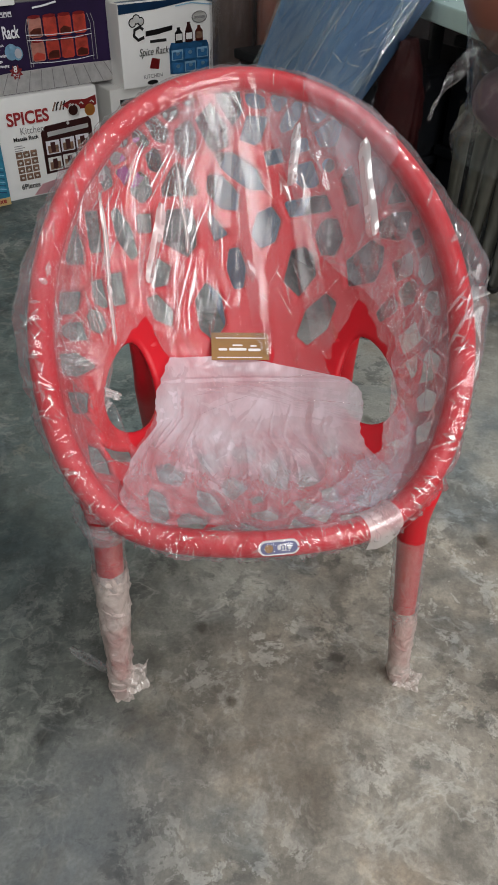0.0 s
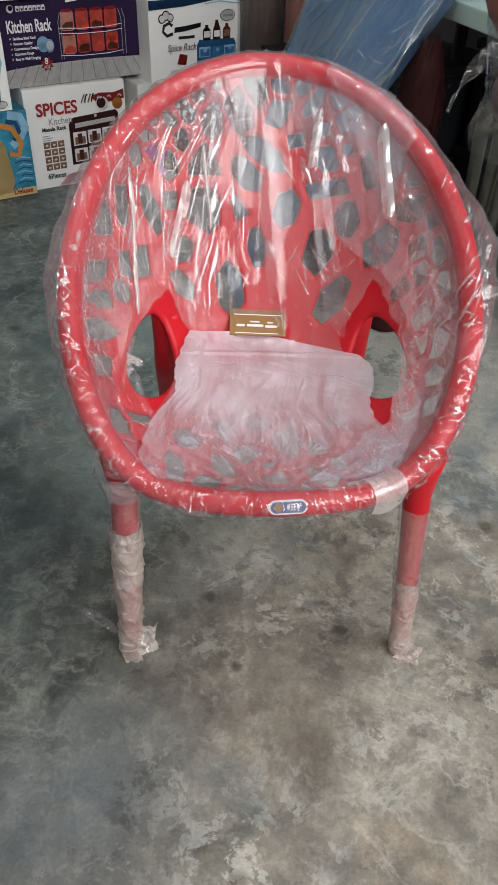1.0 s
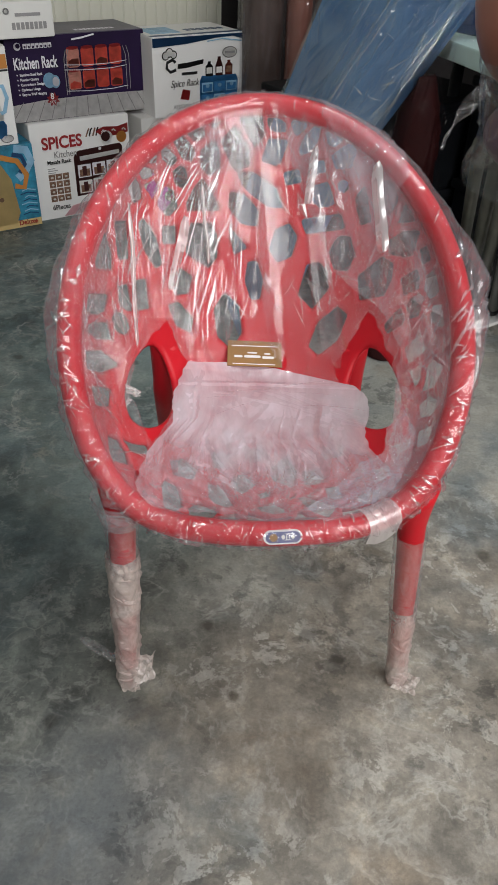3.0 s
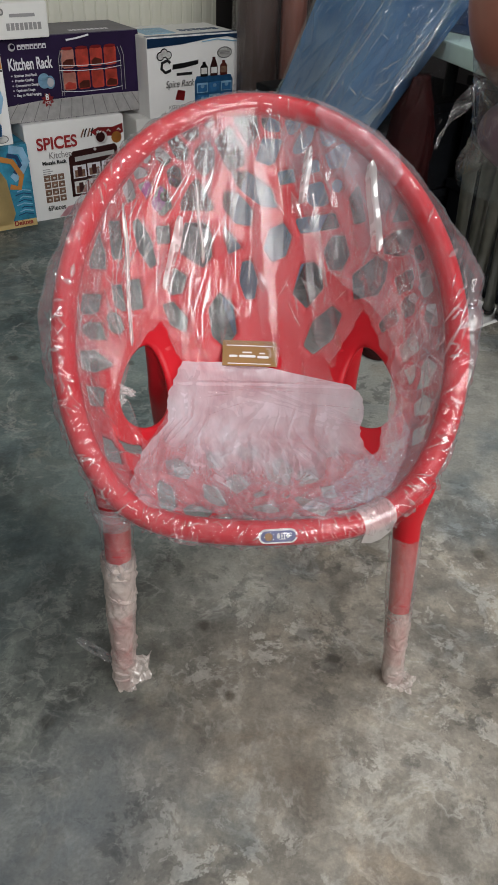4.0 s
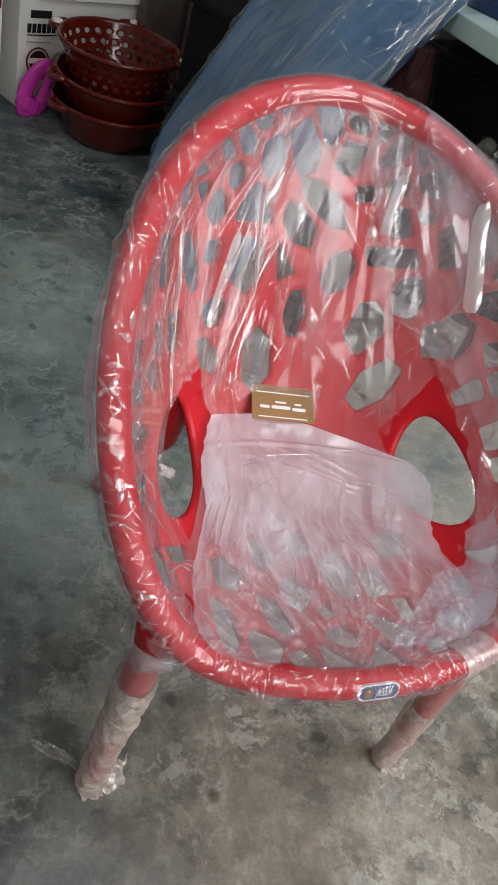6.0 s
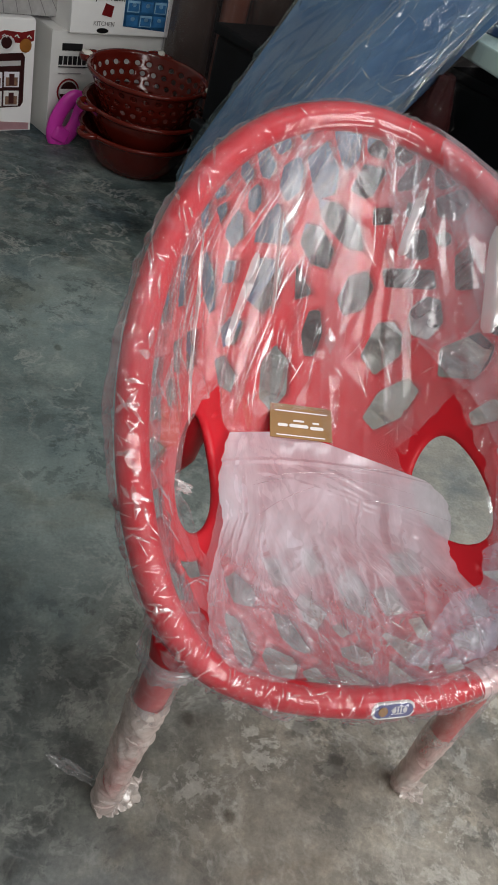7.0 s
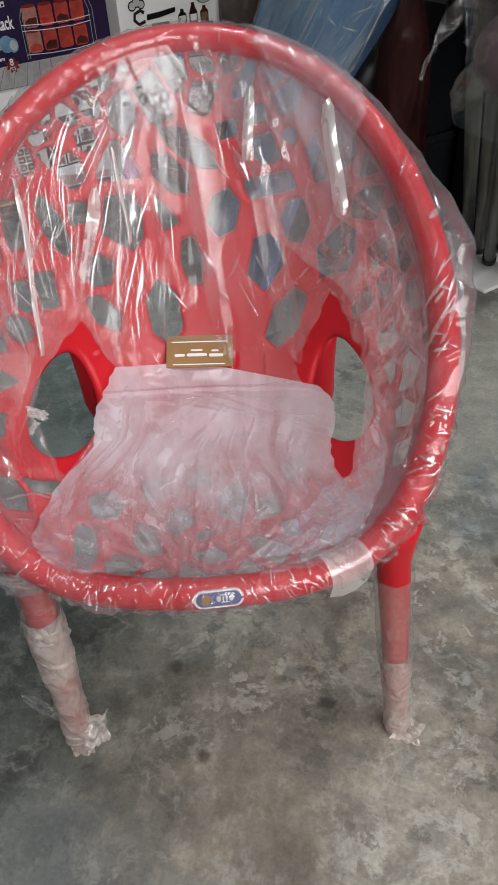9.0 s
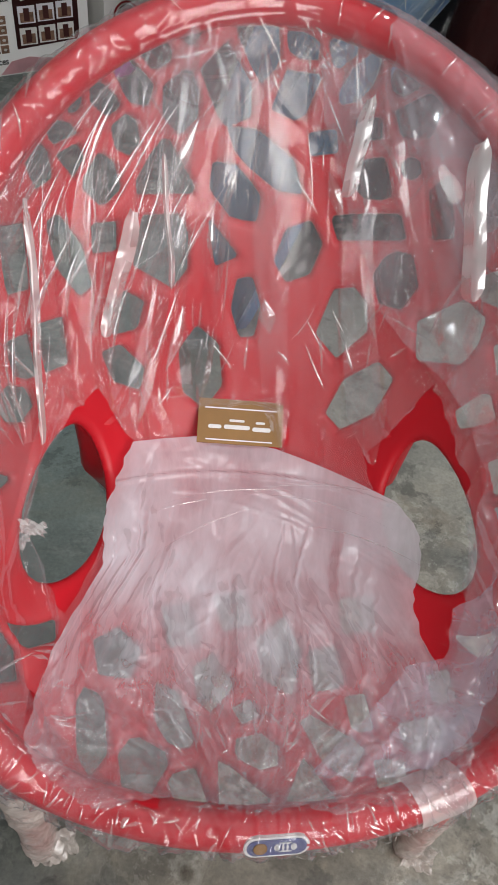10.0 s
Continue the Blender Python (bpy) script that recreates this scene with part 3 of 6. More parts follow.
chair = thing("armchair", CHAIR, "red pierced plastic armchair still wrapped in clear packing film", "chair")
deg, ww = np.meshgrid(np.concatenate([np.linspace(0.6, 6, 6), np.linspace(7, 173, 300), np.linspace(174, 179.4, 6)]), np.linspace(-1, 1, 260), indexing="ij")
pos = bowl(deg, ww)
fld = shell_field(deg, ww, pos)
thick = 0.0065 * np.sqrt(np.clip(1 - (1 - np.clip(fld / 0.006, 0, 1)) ** 2, 0, 1))
v, f = cut_sheet(pos, fld, thick, grid_normals(pos))
mesh_object("shell", v, f, RED, chair)
RIM_R = 0.0165
turn = np.linspace(0, 2 * math.pi, 181)[:-1]
rx, ry, rz = rim_at(turn)
v, f = sweep(list(zip(rx, ry, rz)), RIM_R, 14, closed=True)
mesh_object("rim", v, f, RED, chair)


def ridge(x, y, z=0.0):
    return max(0.0, 1 - abs(noise.noise(Vector((x, y, z)))) * 2.6)


def tents(x, y, rows, rng):
    """Heights of many straight-crested folds over a plane. rows: (how many, x range, y range, direction and its spread in degrees, length, half width, height)."""
    out = np.zeros(x.shape)
    for count, xs, ys, (lean, spread), length, wide, high in rows:
        for _ in range(count):
            cx, cy = rng.uniform(*xs), rng.uniform(*ys)
            a = math.radians(rng.gauss(lean, spread))
            ux, uy = math.sin(a), math.cos(a)
            half, w, h = rng.uniform(*length) / 2, rng.uniform(*wide), rng.uniform(*high)
            along, off = (x - cx) * ux + (y - cy) * uy, (x - cx) * uy - (y - cy) * ux
            skew = np.where(off > 0, 1.0, rng.uniform(0.35, 1.0))
            # spear-shaped: broad at one end, running out to a point at the other
            taper = np.clip((half - along * rng.choice((-1, 1))) / (2 * half), 0, 1)
            t = np.clip(1 - np.abs(off) / (w * skew * (0.25 + 1.1 * taper)), 0, 1) * np.minimum(1, taper * 1.6) * np.clip((half - np.abs(along)) / (0.2 * half), 0, 1)
            out = np.maximum(out, h * t) + 0.25 * np.minimum(out, h * t)
    return out


def crumple(x, y, rows, seed):
    """Heights of film that has been crushed: flat facets between sharp creases. rows: (how many, wavelength, height, direction and its spread in degrees)."""
    rng = random.Random(seed)
    out = np.zeros(x.shape)
    for count, length, high, (lean, spread) in rows:
        for _ in range(count):
            a = math.radians(rng.gauss(lean, spread))
            s = (x * math.sin(a + 1.571) + y * math.cos(a + 1.571)) / (length * rng.uniform(0.8, 1.25)) + rng.random()
            mask = 0.0
            for _ in range(3):
                b, q = rng.uniform(0, 6.283), length * rng.uniform(2.5, 5.0)
                w = np.sin((x * math.cos(b) + y * math.sin(b)) / q * 6.283 + rng.uniform(0, 6.283))
                s = s + 0.22 * w
                mask = mask + np.roll(w, 7, 0)
            out += high * 2 * np.abs(s - np.floor(s) - 0.5) * np.clip(0.55 + 0.45 * mask, 0.0, 1.3)
    return out


def leg(side, back):
    if back:
        top, knee, foot = Vector((side * 0.152, 0.300, 0.52)), Vector((side * 0.157, 0.315, 0.42)), Vector((side * 0.176, 0.60, 0.0))
        r = (0.026, 0.021, 0.015)
    else:
        top, knee, foot = Vector((side * 0.198 + 0.004, 0.002, 0.470)), Vector((side * 0.206 + 0.005, 0.010, 0.37)), Vector((side * 0.232 + 0.0145, 0.030, 0.0))
        r = (0.032, 0.0195, 0.0135)
    pts, rad = [], []
    for i in range(15):
        t = i / 14
        p = (top * (1 - t / 0.28) + knee * (t / 0.28)) if t < 0.28 else knee + (foot - knee) * ((t - 0.28) / 0.72)
        pts.append(p)
        rad.append(r[0] + (r[1] - r[0]) * min(1, t / 0.2) if t < 0.28 else r[1] + (r[2] - r[1]) * (t - 0.28) / 0.72)
    v, f = sweep(pts, rad, 14)
    return mesh_object("leg", v, f, RED, chair), pts, rad


legs = {(s, b): leg(s, b) for s in (-1, 1) for b in (False, True)}


def leg_sleeve(name, pts, rad, start, end, seed, parent, mat, loose, label):
    """Polythene tubing bunched round a leg."""
    verts, faces, n, segs = [], [], 120, 44
    span = (end - start) * 0.5
    turn_, run_ = np.meshgrid(np.linspace(0, 2 * math.pi, segs, endpoint=False), np.linspace(0, span, n))
    rng = random.Random(int(seed * 10) + 50)
    many = int(span * 260) + 8
    puff_ = tents(turn_ * 0.024, run_, (
        (many // 6, (0, 0.15), (0, span), (80, 14), (0.04, 0.12), (0.003, 0.008), (0.4, 0.9)),
        (many // 3, (0, 0.15), (0, span), (20, 22), (0.03, 0.10), (0.004, 0.010), (0.3, 0.9)),
        (many // 3, (0, 0.15), (0, span), (-20, 22), (0.03, 0.10), (0.004, 0.010), (0.3, 0.9))), rng)
    for i in range(n):
        t = start + (end - start) * i / (n - 1)
        k = t * (len(pts) - 1)
        a = min(int(k), len(pts) - 2)
        p, r = pts[a].lerp(pts[a + 1], k - a), rad[a] + (rad[a + 1] - rad[a]) * (k - a)
        swell = 0.75 + 0.7 * rough_at((t * 11, seed, 0), 1.0, seed)
        for s in range(segs):
            u = 2 * math.pi * s / segs
            q = p + Vector((math.cos(u), math.sin(u), 0)) * (r + 0.0022 + loose * (0.8 * max(0.1, swell) + puff_[i, s]))
            q.z = max(q.z, 0.003)
            verts.append(q)
    for i in range(n - 1):
        for s in range(segs):
            faces.append((i * segs + s, i * segs + (s + 1) % segs, (i + 1) * segs + (s + 1) % segs, (i + 1) * segs + s))
    return mesh_object(name, verts, faces, mat, parent, label)


def crumpled(name, m, w, h, rumple, seed, mat, parent, label=""):
    """A small torn, rumpled piece of film, w by h, bent about its middle."""
    verts, faces, n = [], [], 14
    for i in range(n + 1):
        for j in range(n + 1):
            x, y = (i / n - 0.5), (j / n - 0.5)
            edge = 1 + 0.25 * rough_at((x * 5, y * 5, seed), 1.0, seed)
            z = rumple * (rough_at((x * 3, y * 3, seed), 1.4, seed) + 0.4 * abs(rough_at((x * 7, y * 7, 2), 1.3, seed)))
            q = m @ Vector((x * w * edge, y * h * edge, z))
            verts.append(Vector((q.x, q.y, max(q.z, 0.002))))
    for i in range(n):
        for j in range(n):
            a = i * (n + 1) + j
            faces.append((a, a + 1, a + n + 2, a + n + 1))
    return mesh_object(name, verts, faces, mat, parent, label)


for (s, b), (ob, pts, rad) in legs.items():
    if b:
        leg_sleeve("leg_sleeve", pts, rad, 0.62, 0.9, s + 2.5, ob, WRAP, 0.003, "thin clear film round the leg")
        continue
    thin = (0.10, 0.46) if s < 0 else (0.27, 0.66)
    bunch = (0.36, 0.93) if s < 0 else (0.60, 0.95)
    leg_sleeve("thin_sleeve", pts, rad, *thin, s + 0.5, ob, WRAP, 0.0035, "thin clear film round the top of the leg")
    leg_sleeve("leg_sleeve", pts, rad, *bunch, s + 1.5, ob, FOAM, 0.0042 if s < 0 else 0.0026, "bunched whitish polythene sleeve round the leg")
    leg_sleeve("foot_sleeve", pts, rad, 0.88, 1.0, s + 4.5, ob, FOAM, 0.0048 if s < 0 else 0.0036, "ragged gathered end of the polythene sleeve")
    foot = pts[-1]
    if s < 0:
        leg_sleeve("film_roll", pts, rad, 0.37, 0.60, 8.5, ob, FOAM, 0.0050, "rolled-down loose film round the leg")
        leg_sleeve("film_gather", pts, rad, 0.05, 0.20, 7.5, ob, HAZE, 0.009, "loose film gathered where the leg meets the hoop")
        crumpled("film_tail", Matrix.Translation(foot + Vector((0.030, -0.010, 0.050))) @ pose(0, 0, 0, 70, 20, 30), 0.034, 0.05, 0.014, 1, FOAM, ob, "torn end of the sleeve")
        crumpled("film_tail", Matrix.Translation(foot + Vector((-0.05, 0.028, 0.05))) @ pose(0, 0, 0, 50, 25, -20), 0.075, 0.014, 0.014, 2, PLEAT, ob, "torn end of the sleeve")
        crumpled("film_tail", Matrix.Translation(foot + Vector((0.004, -0.010, 0.010))) @ pose(0, 0, 0, 50, 10, 10), 0.034, 0.03, 0.016, 3, FOAM, ob, "torn end of the sleeve")
    else:
        crumpled("film_tail", Matrix.Translation(foot + Vector((0.012, -0.014, 0.010))) @ pose(0, 0, 0, 30, 10, -20), 0.042, 0.034, 0.018, 4, FOAM, ob, "torn end of the sleeve")


def film_sheet():
    d, w = np.meshgrid(np.linspace(3, 177, 440), np.linspace(-1.0, 1.0, 440), indexing="ij")
    near_card = np.exp(-((d - 111) / 9) ** 2 - (w / 0.33) ** 2)
    p = bowl(d, w, 0.955 + 0.045 * near_card, 2.3)
    n = grid_normals(p)
    across = p[..., 0] + np.sign(w) * np.clip(np.abs(w) - 0.6, 0, 1) * 0.12
    run = np.interp(d, [0, 60, 100, 115, 180], [0, 0.17, 0.40, 0.48, 0.88])
    rng = random.Random(11)
    lift = tents(across, run, (
        (11, (-0.22, 0.24), (0.55, 0.80), (0, 8), (0.25, 0.50), (0.030, 0.060), (0.004, 0.008)),
        (9, (-0.20, 0.20), (0.54, 0.80), (0, 9), (0.12, 0.30), (0.012, 0.024), (0.004, 0.008)),
        (14, (-0.14, 0.06), (0.46, 0.66), (4, 10), (0.08, 0.20), (0.006, 0.012), (0.002, 0.0045)),
        (16, (-0.24, 0.24), (0.60, 0.88), (0, 26), (0.08, 0.24), (0.005, 0.010), (0.002, 0.004)),
        (30, (-0.34, -0.08), (0.45, 0.88), (15, 18), (0.10, 0.28), (0.007, 0.018), (0.003, 0.007)),
        (26, (0.08, 0.36), (0.35, 0.88), (-14, 24), (0.08, 0.25), (0.007, 0.018), (0.003, 0.007)),
        (16, (0.13, 0.36), (0.05, 0.62), (25, 14), (0.12, 0.30), (0.005, 0.012), (0.003, 0.006)),
        (16, (0.15, 0.36), (0.05, 0.60), (30, 50), (0.06, 0.16), (0.008, 0.020), (0.003, 0.008)),
        (18, (-0.36, -0.13), (0.05, 0.62), (-25, 14), (0.12, 0.30), (0.005, 0.012), (0.003, 0.006)),
        (12, (-0.36, -0.15), (0.05, 0.60), (-30, 50), (0.06, 0.16), (0.008, 0.020), (0.003, 0.008)),
        (40, (-0.2, 0.2), (0.0, 0.3), (0, 30), (0.05, 0.14), (0.005, 0.012), (0.002, 0.005)),
        (16, (-0.3, 0.3), (0.45, 0.88), (0, 60), (0.03, 0.08), (0.004, 0.008), (0.0015, 0.003))), rng)
    hold = np.clip((0.99 - np.abs(w)) * 14, 0, 1) * np.clip((178 - d) / 8, 0, 1) * np.clip(d / 14, 0, 1)
    p = p + n * ((hold * lift * np.where(np.abs(w) > 0.55, 1.7, 1.25) + 0.006 + 0.006 * np.clip((45 - d) / 20, 0, 1)) * (1 - 0.85 * near_card))[..., None]
    # torn open round the two arm gaps
    side = np.sign(w)
    aw = np.abs(w)
    inner = np.where(w > 0, np.interp(d, [70, 84, 96, 109, 124], [0.84, 0.64, 0.56, 0.46, 0.66]), np.interp(d, [82, 90, 100, 109, 121], [0.74, 0.60, 0.50, 0.43, 0.61]))
    outer = np.where(w > 0, np.interp(d, [70, 84, 96, 109, 124], [0.84, 0.80, 0.80, 0.765, 0.66]), np.interp(d, [82, 90, 100, 109, 121], [0.74, 0.77, 0.79, 0.745, 0.61]))
    inside = np.minimum(aw - inner, outer - aw)
    inside = np.where((d < np.where(w > 0, 70, 82)) | (d > np.where(w > 0, 124, 121)), -0.05, inside)
    rag = np.array([[0.012 * noise.noise(Vector((a * 0.35, b * 14, 2))) for a, b in zip(ra, rb)] for ra, rb in zip(d, w)])
    return cut_sheet(p, -(inside + rag))


v, f = film_sheet()
wrap = mesh_object("packing_film", v, f, FILM, chair, "clear wrinkled polythene film stretched over the bowl")


def slivers(place, rows, rng, free=None):
    """Pinched creases: narrow spear-shaped double strips on a surface, whitish to stand in for glints. place(p, q)
    gives points and outward directions; rows: (how many, p range, q range, direction and its spread in degrees, metres
    for each unit of p and q, length, half width)."""
    verts, faces, n = [], [], 12
    for count, ps, qs, (lean, spread), (mp, mq), length, wide in rows:
        for _ in range(count):
            p0, q0, a = rng.uniform(*ps), rng.uniform(*qs), radians(rng.gauss(lean, spread))
            if free and not (free(p0, q0) and free(p0 + 0.04 * math.sin(a) / mp, q0 + 0.04 * math.cos(a) / mq) and free(p0 - 0.04 * math.sin(a) / mp, q0 - 0.04 * math.cos(a) / mq)):
                continue
            half, hw, bend = rng.uniform(*length) / 2, rng.uniform(*wide), rng.uniform(-0.12, 0.12)
            s = np.linspace(-1, 1, n + 1)
            skew = rng.uniform(-0.5, 0.5)
            body = hw * np.clip(1 - np.abs((s - skew) / np.where(s > skew, 1 - skew, 1 + skew)) ** 1.3, 0.03, 1)
            side = bend * half * (1 - s ** 2)
            tip, twist = rng.uniform(0.2, 0.9), rng.uniform(-0.6, 0.6)
            base = len(verts)
            for k, rise in ((-1, 0.0), (0, tip), (1, twist * 0.4)):
                dp = s * half * math.sin(a) + (side + k * body) * math.cos(a)
                dq = s * half * math.cos(a) - (side + k * body) * math.sin(a)
                pts, out = place(p0 + dp / mp, q0 + dq / mq)
                verts += list(pts + out * (0.0012 + rise * body)[:, None])
            m = n + 1
            faces += [(base + k * m + i, base + k * m + i + 1, base + (k + 1) * m + i + 1, base + (k + 1) * m + i) for k in range(2) for i in range(n)]
    return verts, faces


def on_bowl(off):
    def place(w, d):
        w, d = np.clip(w, -0.985, 0.985), np.clip(d, 4, 177)
        pts = bowl(d, w, 0.955, 2.3)
        over, along = bowl(d, w + 0.01, 0.955, 2.3) - pts, bowl(d + 0.5, w, 0.955, 2.3) - pts
        out = np.cross(along, over)
        out /= np.linalg.norm(out, axis=-1, keepdims=True)
        out *= np.where(out[..., 2:3] - out[..., 1:2] >= 0, 1, -1)
        return pts + out * off, out
    return place


def on_rim(a, u):
    """a: degrees round the hoop; u: degrees round its section, 90 on top and 180 outside."""
    c = np.stack(rim_at(np.radians(a)), -1)
    t = np.stack(rim_at(np.radians(a) + 0.01), -1) - c
    t /= np.linalg.norm(t, axis=-1, keepdims=True)
    up_ = np.array([0, -0.62, 0.78]) - t * (t @ np.array([0, -0.62, 0.78]))[..., None]
    up_ /= np.linalg.norm(up_, axis=-1, keepdims=True)
    away = np.cross(t, up_)
    away *= np.where((away * (c - np.array([0, 0.2, 0.62]))).sum(-1, keepdims=True) >= 0, 1, -1)
    out = up_ * np.sin(np.radians(u))[..., None] - away * np.cos(np.radians(u))[..., None]
    return c + out * (RIM_R + 0.004), out


def covered(w, d):
    """Where the film lies closed: off the arm gaps, the card and the bag."""
    return arm_gap(d, w) > 0.014 and not (abs(w) < 0.3 and 84 < d < 121) and not (abs(w) < 0.62 and d < 104)


# whitish slivers put the glints along the film's creases into the shape
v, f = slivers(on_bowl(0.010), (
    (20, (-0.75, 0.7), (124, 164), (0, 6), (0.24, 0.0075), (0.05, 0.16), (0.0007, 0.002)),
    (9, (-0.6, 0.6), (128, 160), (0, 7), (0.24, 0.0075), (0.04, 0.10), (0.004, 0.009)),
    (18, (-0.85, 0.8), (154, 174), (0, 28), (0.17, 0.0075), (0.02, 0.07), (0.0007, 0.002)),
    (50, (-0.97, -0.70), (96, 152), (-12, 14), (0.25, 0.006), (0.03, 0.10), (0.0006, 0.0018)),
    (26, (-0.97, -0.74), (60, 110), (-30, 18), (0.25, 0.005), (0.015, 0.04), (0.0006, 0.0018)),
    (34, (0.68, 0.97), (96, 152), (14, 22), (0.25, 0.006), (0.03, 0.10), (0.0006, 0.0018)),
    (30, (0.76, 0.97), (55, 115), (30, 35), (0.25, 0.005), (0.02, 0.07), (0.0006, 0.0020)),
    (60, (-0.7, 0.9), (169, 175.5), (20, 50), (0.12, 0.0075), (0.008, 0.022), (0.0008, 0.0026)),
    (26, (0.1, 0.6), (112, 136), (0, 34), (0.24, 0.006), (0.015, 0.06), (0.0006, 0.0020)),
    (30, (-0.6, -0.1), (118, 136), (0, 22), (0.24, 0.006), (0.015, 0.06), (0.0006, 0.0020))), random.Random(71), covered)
tagged(mesh_object("crease_glint", v, f, CREASE_GLINT, wrap, "pinched creases of the film with whitish strips for glints"), kind="stuff")


def loose_layer():
    """A second, looser layer of the film over one shoulder and wing, where the bag's side hangs in."""
    d, w = np.meshgrid(np.linspace(58, 170, 260), np.linspace(0.3, 0.97, 150), indexing="ij")
    p = bowl(d, w, 0.90, 2.3)
    n = grid_normals(p)
    run, across = np.interp(d, [0, 60, 100, 115, 180], [0, 0.17, 0.40, 0.48, 0.88]), p[..., 0] + 0.12 * w
    rise = tents(across, run, (
        (22, (0.18, 0.42), (0.15, 0.85), (-12, 16), (0.10, 0.30), (0.010, 0.026), (0.004, 0.010)),
        (30, (0.18, 0.42), (0.15, 0.85), (20, 30), (0.04, 0.16), (0.005, 0.012), (0.002, 0.005))), random.Random(17))
    rise += crumple(across, run, ((2, 0.050, 0.003, (30, 30)), (2, 0.040, 0.002, (-40, 30))), 19)
    hold = np.clip((0.97 - w) * 12, 0, 1) * np.clip((170 - d) / 10, 0, 1)
    p = p + n * (0.007 + hold * (0.006 + rise))[..., None]
    edge = np.interp(d, [58, 84, 112, 124, 135, 150, 163, 170], [0.90, 0.82, 0.80, 0.70, 0.50, 0.42, 0.40, 0.55])
    rag = np.array([[0.02 * noise.noise(Vector((a * 0.12, b * 5, 6))) for a, b in zip(ra, rb)] for ra, rb in zip(d, w)])
    return cut_sheet(p, w - edge + rag)


v, f = loose_layer()
mesh_object("loose_film", v, f, HAZE, wrap, "second hazy layer of film over one shoulder")

shred = Vector(bowl(101, -0.775, 0.98, 2.3))
crumpled("film_shred", Matrix.Translation(shred + Vector((0.006, -0.012, 0.004))) @ pose(0, 0, 0, 60, 35, 20), 0.026, 0.012, 0.010, 6, TAPE, wrap, "torn whitish shred of the film")
crumpled("film_shred", Matrix.Translation(shred + Vector((-0.004, -0.01, -0.018))) @ pose(0, 0, 0, 70, -20, 60), 0.018, 0.010, 0.008, 7, TAPE, wrap, "torn whitish shred of the film")


def pleat(d0, d1, x0, x1, wide, seed, mat=PLEAT):
    """A strip where the film lies doubled, from the top of the back downwards; the white ones stand in for glints."""
    verts, faces, n = [], [], 46
    for i in range(n + 1):
        t = i / n
        d = d0 + (d1 - d0) * t
        half = float(rim_at(math.radians(d))[0])
        mid = x0 + (x1 - x0) * t + 0.003 * noise.noise(Vector((t * 2, seed, 0)))
        for j in range(7):
            k = j / 6 - 0.5
            ww_ = max(-0.97, min(0.97, (mid + k * wide * (0.85 + 0.25 * noise.noise(Vector((t * 1.6, seed, 0)))) * min(1.0, (0.5 if mat is GLINT_FOLD else 0.15) + t * 5, (0.6 if mat is GLINT_FOLD else 0.2) + (1 - t) * 6)) / max(half, 0.03)))
            q = Vector(bowl(d, ww_, 0.95, 2.3))
            lift = 0.010 + 0.010 * (1 - abs(k) * 2) * (0.6 + noise.noise(Vector((t * 5, seed, 3))))
            verts.append(q + Vector((0, -0.92, 0.38)) * (lift + (0.016 if mat is GLINT_FOLD else 0.0)))
    faces = [(i * 7 + j, i * 7 + j + 1, (i + 1) * 7 + j + 1, (i + 1) * 7 + j) for i in range(n) for j in range(6)]
    return mesh_object("film_pleat", verts, faces, mat, wrap, "doubled strip of the packing film, white where it stands for a glint")


# the narrow white rows are highlights of the folds, made as strips
for row in ((174, 109, -0.012, 0.037, 0.036, 1), (172, 109, 0.060, 0.124, 0.036, 2), (152, 136, 0.164, 0.179, 0.0165, 9, GLINT_FOLD), (163.5, 153, 0.0785, 0.0705, 0.016, 11, GLINT_FOLD), (147, 130, -0.117, -0.140, 0.014, 12, GLINT_FOLD),
            (142, 114, -0.196, -0.186, 0.006, 13, GLINT_FOLD), (155, 139, -0.093, -0.083, 0.006, 14, GLINT_FOLD), (172, 113, -0.070, -0.115, 0.030, 4), (173, 118, -0.034, -0.052, 0.020, 7)):
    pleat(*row)


